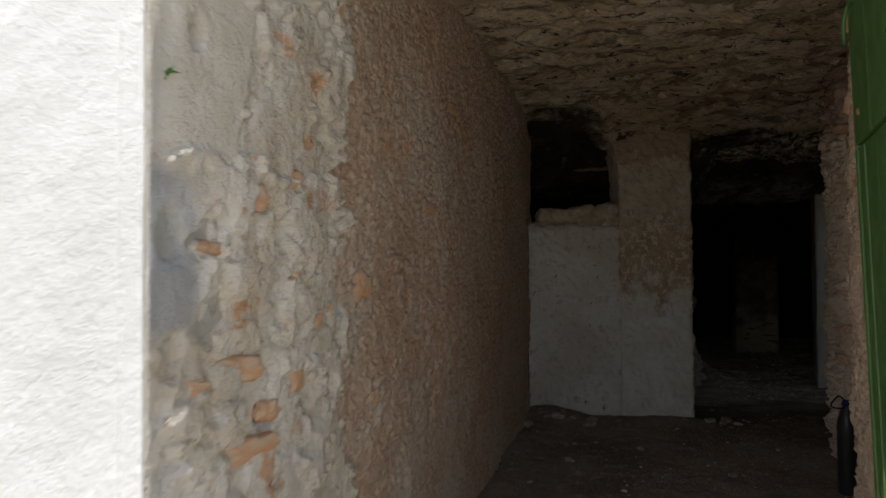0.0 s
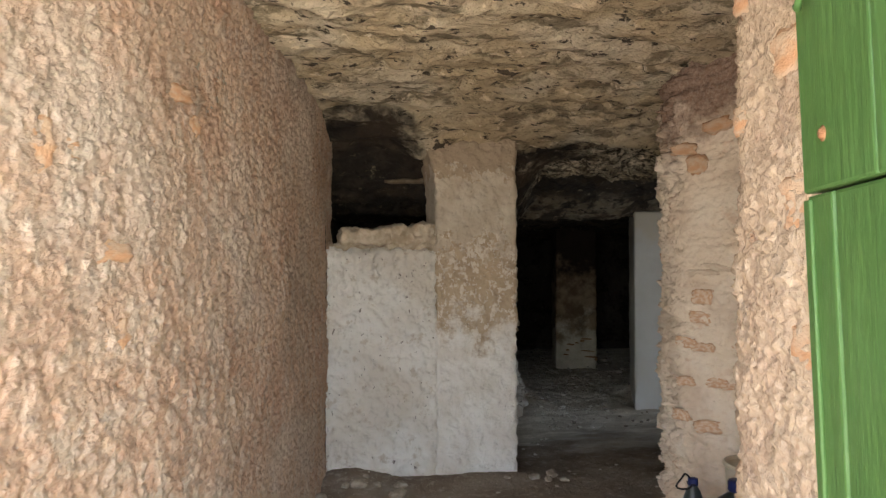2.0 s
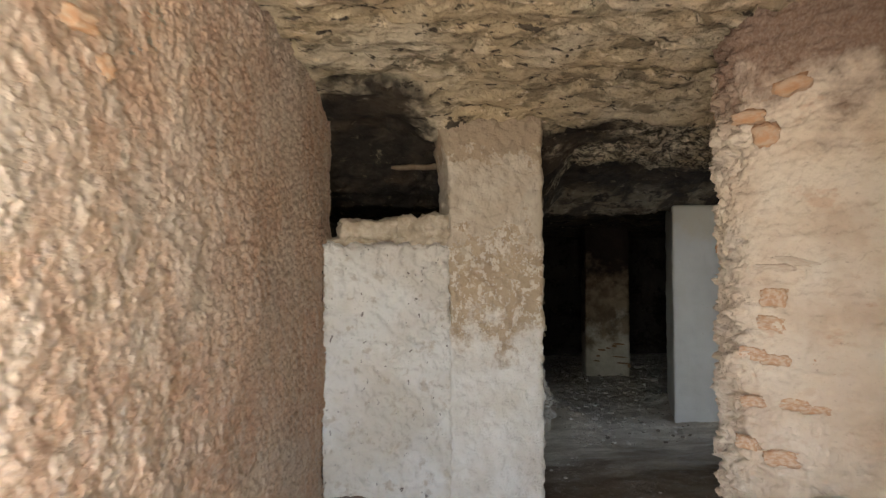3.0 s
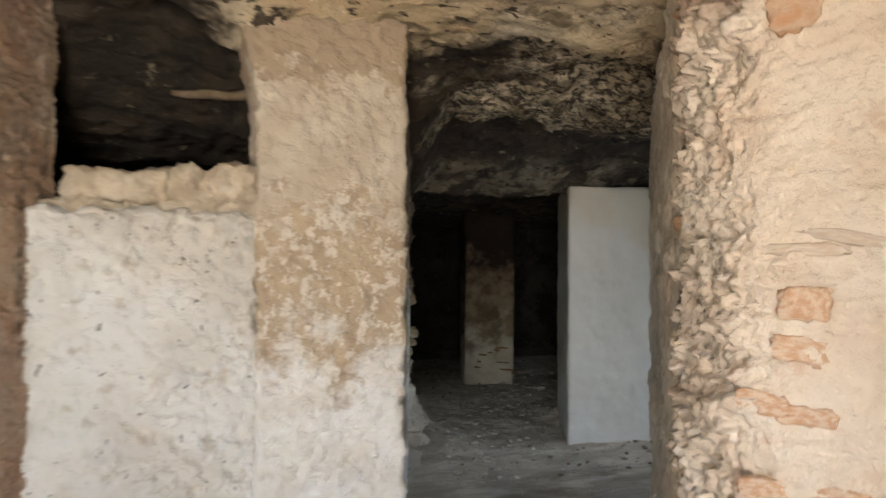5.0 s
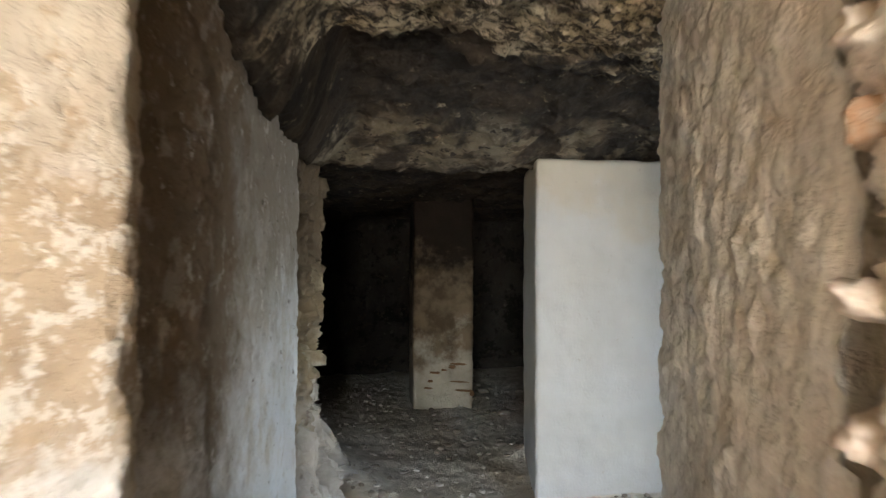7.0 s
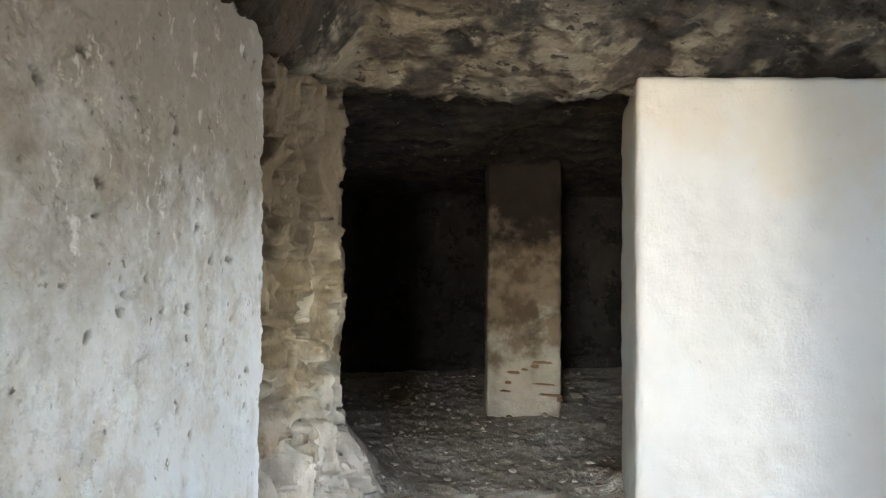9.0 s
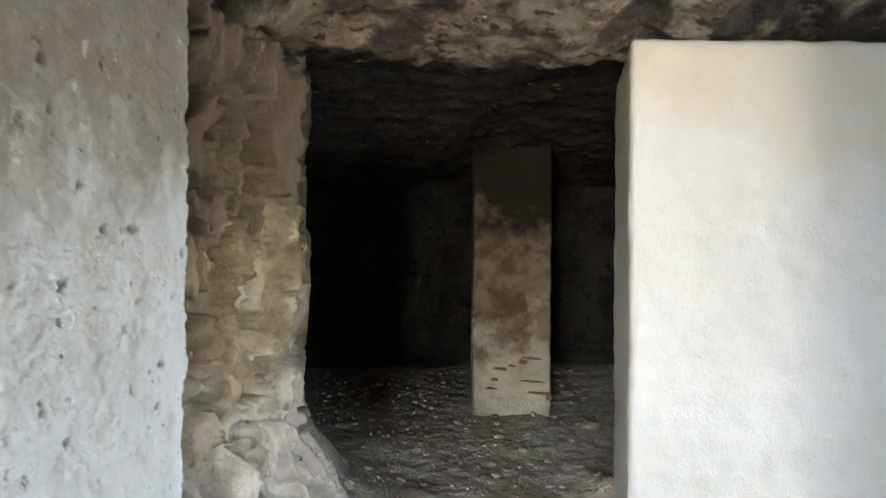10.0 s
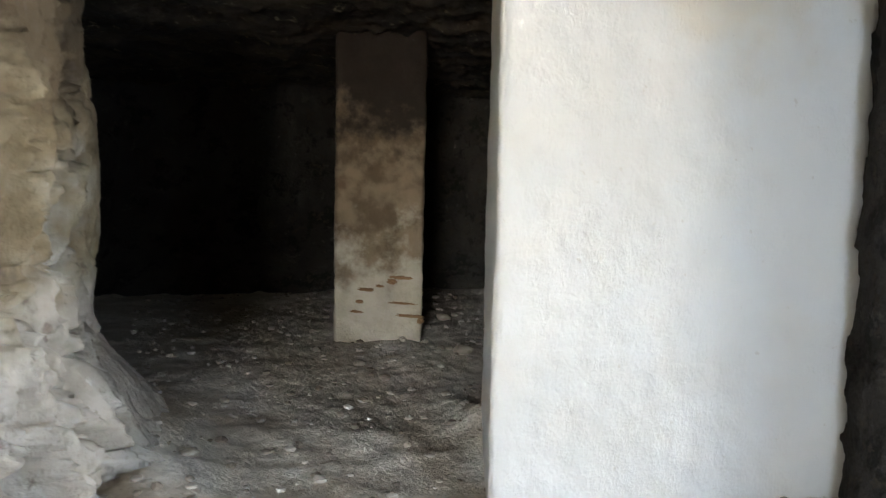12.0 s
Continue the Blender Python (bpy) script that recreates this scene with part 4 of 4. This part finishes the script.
rng = random.Random(11)
for cx, cy, sx, sy, n, lo, hi in ((0.75, 5.72, 0.35, 0.14, 9, 0.04, 0.10), (2.0, 5.9, 0.3, 0.2, 6, 0.04, 0.09), (3.55, 9.6, 0.15, 0.5, 10, 0.03, 0.09),
                                  (4.4, 10.6, 0.7, 0.9, 12, 0.03, 0.07), (5.9, 12.2, 0.5, 0.8, 10, 0.04, 0.12), (1.2, 4.6, 0.7, 0.8, 5, 0.03, 0.06)):
    for _ in range(n):
        x, y, d = cx + rng.uniform(-sx, sx), cy + rng.uniform(-sy, sy), rng.uniform(lo, hi)
        ob = new("rubble_stone", RUBBLE[rng.randrange(4)])
        ob.matrix_world = pose(x, y, ground_at(x, y) + d * 0.16, 0, 0, rng.uniform(0, 360)) @ Matrix.Diagonal((d * 1.3, d, d * 0.7, 1))
        tagged(ob, "pale broken rubble stone lying on the earth floor", "stone", "loose rubble stones")


def lathe(profile, seg=28, ends=True):
    """A turned shape from (radius, z) pairs."""
    bm = bmesh.new()
    rings = []
    for r, z in profile:
        rings.append([bm.verts.new((r * math.cos(6.28318 * i / seg), r * math.sin(6.28318 * i / seg), z)) for i in range(seg)])
    for a, b in zip(rings, rings[1:]):
        for i in range(seg):
            bm.faces.new((a[i], a[(i + 1) % seg], b[(i + 1) % seg], b[i]))
    if ends:
        bm.faces.new(rings[0][::-1])
        bm.faces.new(rings[-1])
    for f in bm.faces:
        f.smooth = True
    return bm


def tube(points, radius, seg=8):
    """A bent rod through points."""
    bm = bmesh.new()
    pts = [Vector(p) for p in points]
    rings = []
    for i, p in enumerate(pts):
        t = (pts[min(i + 1, len(pts) - 1)] - pts[max(i - 1, 0)]).normalized()
        a = t.orthogonal().normalized()
        if rings:
            a = (last - t * last.dot(t)).normalized()
        last = a
        b = t.cross(a)
        rr = radius[i] if isinstance(radius, (list, tuple)) else radius
        rings.append([bm.verts.new(p + (a * math.cos(6.28318 * k / seg) + b * math.sin(6.28318 * k / seg)) * rr) for k in range(seg)])
    for a, b in zip(rings, rings[1:]):
        for k in range(seg):
            bm.faces.new((a[k], a[(k + 1) % seg], b[(k + 1) % seg], b[k]))
    bm.faces.new(rings[0][::-1])
    bm.faces.new(rings[-1])
    for f in bm.faces:
        f.smooth = True
    return bm


def water_jug(x, y):
    z = ground_at(x, y)
    thing = tagged(new("water_jug"), "large smoky plastic water jug with blue cap beside the pier", "jug")
    part("body", lathe([(0.10, 0), (0.125, 0.015), (0.13, 0.06), (0.13, 0.20), (0.124, 0.215), (0.124, 0.235), (0.13, 0.25), (0.13, 0.42), (0.122, 0.47),
                        (0.095, 0.53), (0.055, 0.565), (0.045, 0.575), (0.045, 0.60)]), M_JUG, thing)
    part("label_band", lathe([(0.126, 0.44), (0.1275, 0.445), (0.119, 0.487), (0.117, 0.489)], 28, False), M_BLUE, thing, "blue paper band")
    part("cap", lathe([(0.049, 0.585), (0.051, 0.59), (0.051, 0.635), (0.046, 0.642)], 20), M_BLUE, thing, "blue screw cap")
    thing.matrix_world = pose(x, y, z - 0.01, 0, 0, 25) @ Matrix.Diagonal((1.0, 1.0, 0.88, 1))


def tub(x, y):
    z = ground_at(x, y)
    thing = tagged(new("plastic_tub"), "cream plastic tub standing open in the wall recess", "tub")
    part("body", lathe([(0.15, 0), (0.155, 0.01), (0.185, 0.76), (0.179, 0.76), (0.149, 0.02), (0.01, 0.02)], 36), M_CREAM, thing)
    part("rim", lathe([(0.184, 0.750), (0.197, 0.754), (0.199, 0.775), (0.193, 0.784), (0.178, 0.782), (0.178, 0.760), (0.184, 0.750)], 36, False), M_CREAM, thing)
    part("bail_handle", tube([(0.199 * math.cos(a), 0.199 * math.sin(a), 0.72 - 0.10 * math.sin(a)) for a in [i * 3.1416 / 14 for i in range(15)]], 0.004), M_RUST, thing, "rusty wire handle")
    thing.matrix_world = pose(x, y, z - 0.01, 0, 0, 300) @ Matrix.Diagonal((0.80, 0.80, 0.74, 1))


def bottle(x, y):
    thing = tagged(new("bottle"), "dark ribbed plastic bottle with blue cap and black cord", "bottle")
    ribs = [(0.044 - 0.003 * (i % 2), 0.012 + 0.021 * i) for i in range(15)]
    part("body", lathe([(0.036, 0)] + ribs + [(0.040, 0.34), (0.026, 0.385), (0.016, 0.40), (0.016, 0.41)], 24), M_JUG, thing)
    part("cap", lathe([(0.018, 0.405), (0.019, 0.408), (0.019, 0.428), (0.017, 0.431)], 16), M_BLUE, thing, "blue screw cap")
    loop = [(0.04 * math.cos(a) - 0.05, 0.010 * math.sin(a * 2), 0.425 + 0.028 * math.sin(a)) for a in [i * 0.45 for i in range(14)]]
    part("cord", tube([(0.0, 0.02, 0.40), (-0.012, 0.016, 0.415)] + loop + [(-0.01, -0.018, 0.41)], 0.0035), M_CORD, thing, "black cord loop")
    thing.matrix_world = pose(x, y, ground_at(x, y) - 0.005, 0, 0, 20) @ Matrix.Diagonal((1.3, 1.3, 1.3, 1))


water_jug(2.42, 3.86)
tub(2.665, 4.07)
bottle(2.225, 3.945)

pole = tagged(part("wooden_pole", tube([(0.98, 6.44, 2.300), (1.04, 6.436, 2.296), (1.14, 6.43, 2.305), (1.24, 6.428, 2.302), (1.3, 6.42, 2.312), (1.5, 6.41, 2.32)], [0.012, 0.019, 0.023, 0.021, 0.026, 0.027], 9), M_WOOD),
              "weathered wooden pole let into the pillar below the ceiling", "pole")


# ---- green door leaf ----
def plank(x0, x1, z0, z1, y0, y1, bev=0.006):
    bm = bmesh.new()
    bmesh.ops.create_cube(bm, size=1, matrix=pose((x0 + x1) / 2, (y0 + y1) / 2, (z0 + z1) / 2) @ Matrix.Diagonal((x1 - x0, y1 - y0, z1 - z0, 1)))
    bmesh.ops.bevel(bm, geom=bm.edges[:], offset=bev, segments=2, profile=0.6, affect="EDGES")
    return bm


def green_door():
    """Leaf hung at the outer jamb, swung inwards; x runs from the hinge to the free edge, +y faces the passage."""
    thing = tagged(new("green_door"), "green painted plank door standing open inside the doorway", "door")
    for x0, x1 in ((0.0, 0.19), (0.193, 0.40), (0.403, 0.60), (0.603, 0.79), (0.793, 0.90)):
        part("plank", plank(x0, x1, 0.03, 1.742, -0.02, 0.012 + 0.003 * math.sin(x0 * 40)), M_GREEN, thing)
    for x0, x1 in ((0.0, 0.30), (0.303, 0.62), (0.623, 0.90)):
        part("upper_board", plank(x0, x1, 1.746, 2.42, -0.02, 0.019), M_GREEN, thing)
    part("edge_strip", plank(0.872, 0.901, 0.03, 1.735, 0.012, 0.020, 0.004), M_GREEN, thing)
    bolt = part("bolt", lathe([(0.020, 0.0), (0.020, 0.003), (0.014, 0.004), (0.013, 0.009), (0.008, 0.012)], 18), M_RUST, thing, "rusty round bolt head")
    bolt.matrix_local = pose(0.80, 0.018, 1.835, -90, 0, 0) @ Matrix.Scale(0.65, 4)
    hook = part("latch_hook", tube([(0.80, 0.02, 2.16), (0.80, 0.035, 2.15), (0.795, 0.045, 2.10), (0.80, 0.045, 2.06), (0.815, 0.043, 2.045), (0.83, 0.04, 2.055)], 0.006), M_GREEN, thing, "green painted iron hook")
    for z in (0.45, 1.95):
        part("hinge_strap", plank(0.0, 0.34, z - 0.02, z + 0.02, 0.018, 0.026, 0.003), M_GREEN, thing)
    ang = math.degrees(math.atan2(1.89 - 1.05, 1.175 - 0.85))
    thing.matrix_world = pose(0.87, 1.05, 1.74, 0, 0, ang) @ pose(0, 0, 0, -2.0) @ pose(0, 0, -1.74)


green_door()


# ---- a sprig rooted in the entrance plaster ----
def sprig(x, y, z):
    thing = tagged(new("wall_plant"), "tiny green sprig rooted in the entrance plaster", "plant")
    leaf_green = mat_plain("leaf_green", (0.07, 0.15, 0.03), (0.11, 0.22, 0.05), 0.6, 30.0, 0.0, 0.001)
    part("stem", tube([(0, 0, 0), (0.012, -0.002, 0.012), (0.022, -0.004, 0.03)], [0.0015, 0.0012, 0.0008], 6), leaf_green, thing)
    for i in range(5):
        bm = bmesh.new()
        ring = [(0, 0), (0.006, 0.004), (0.014, 0.005), (0.022, 0.0), (0.014, -0.005), (0.006, -0.004)]
        low = [bm.verts.new((a, b, 0.0015 * math.sin(a * 140))) for a, b in ring]
        high = [bm.verts.new((a, b, 0.0015 * math.sin(a * 140) + 0.0006)) for a, b in ring]
        bm.faces.new(low[::-1])
        bm.faces.new(high)
        for j in range(6):
            bm.faces.new((low[j], low[(j + 1) % 6], high[(j + 1) % 6], high[j]))
        leaf = part("leaf", bm, leaf_green, thing)
        leaf.matrix_local = pose(0.008 + 0.003 * i, -0.002, 0.006 + 0.005 * i, 0, -25 + 12 * i, -70 + 55 * i)
    thing.matrix_world = pose(x, y, z)


sprig(-0.688, 1.212, 1.80)
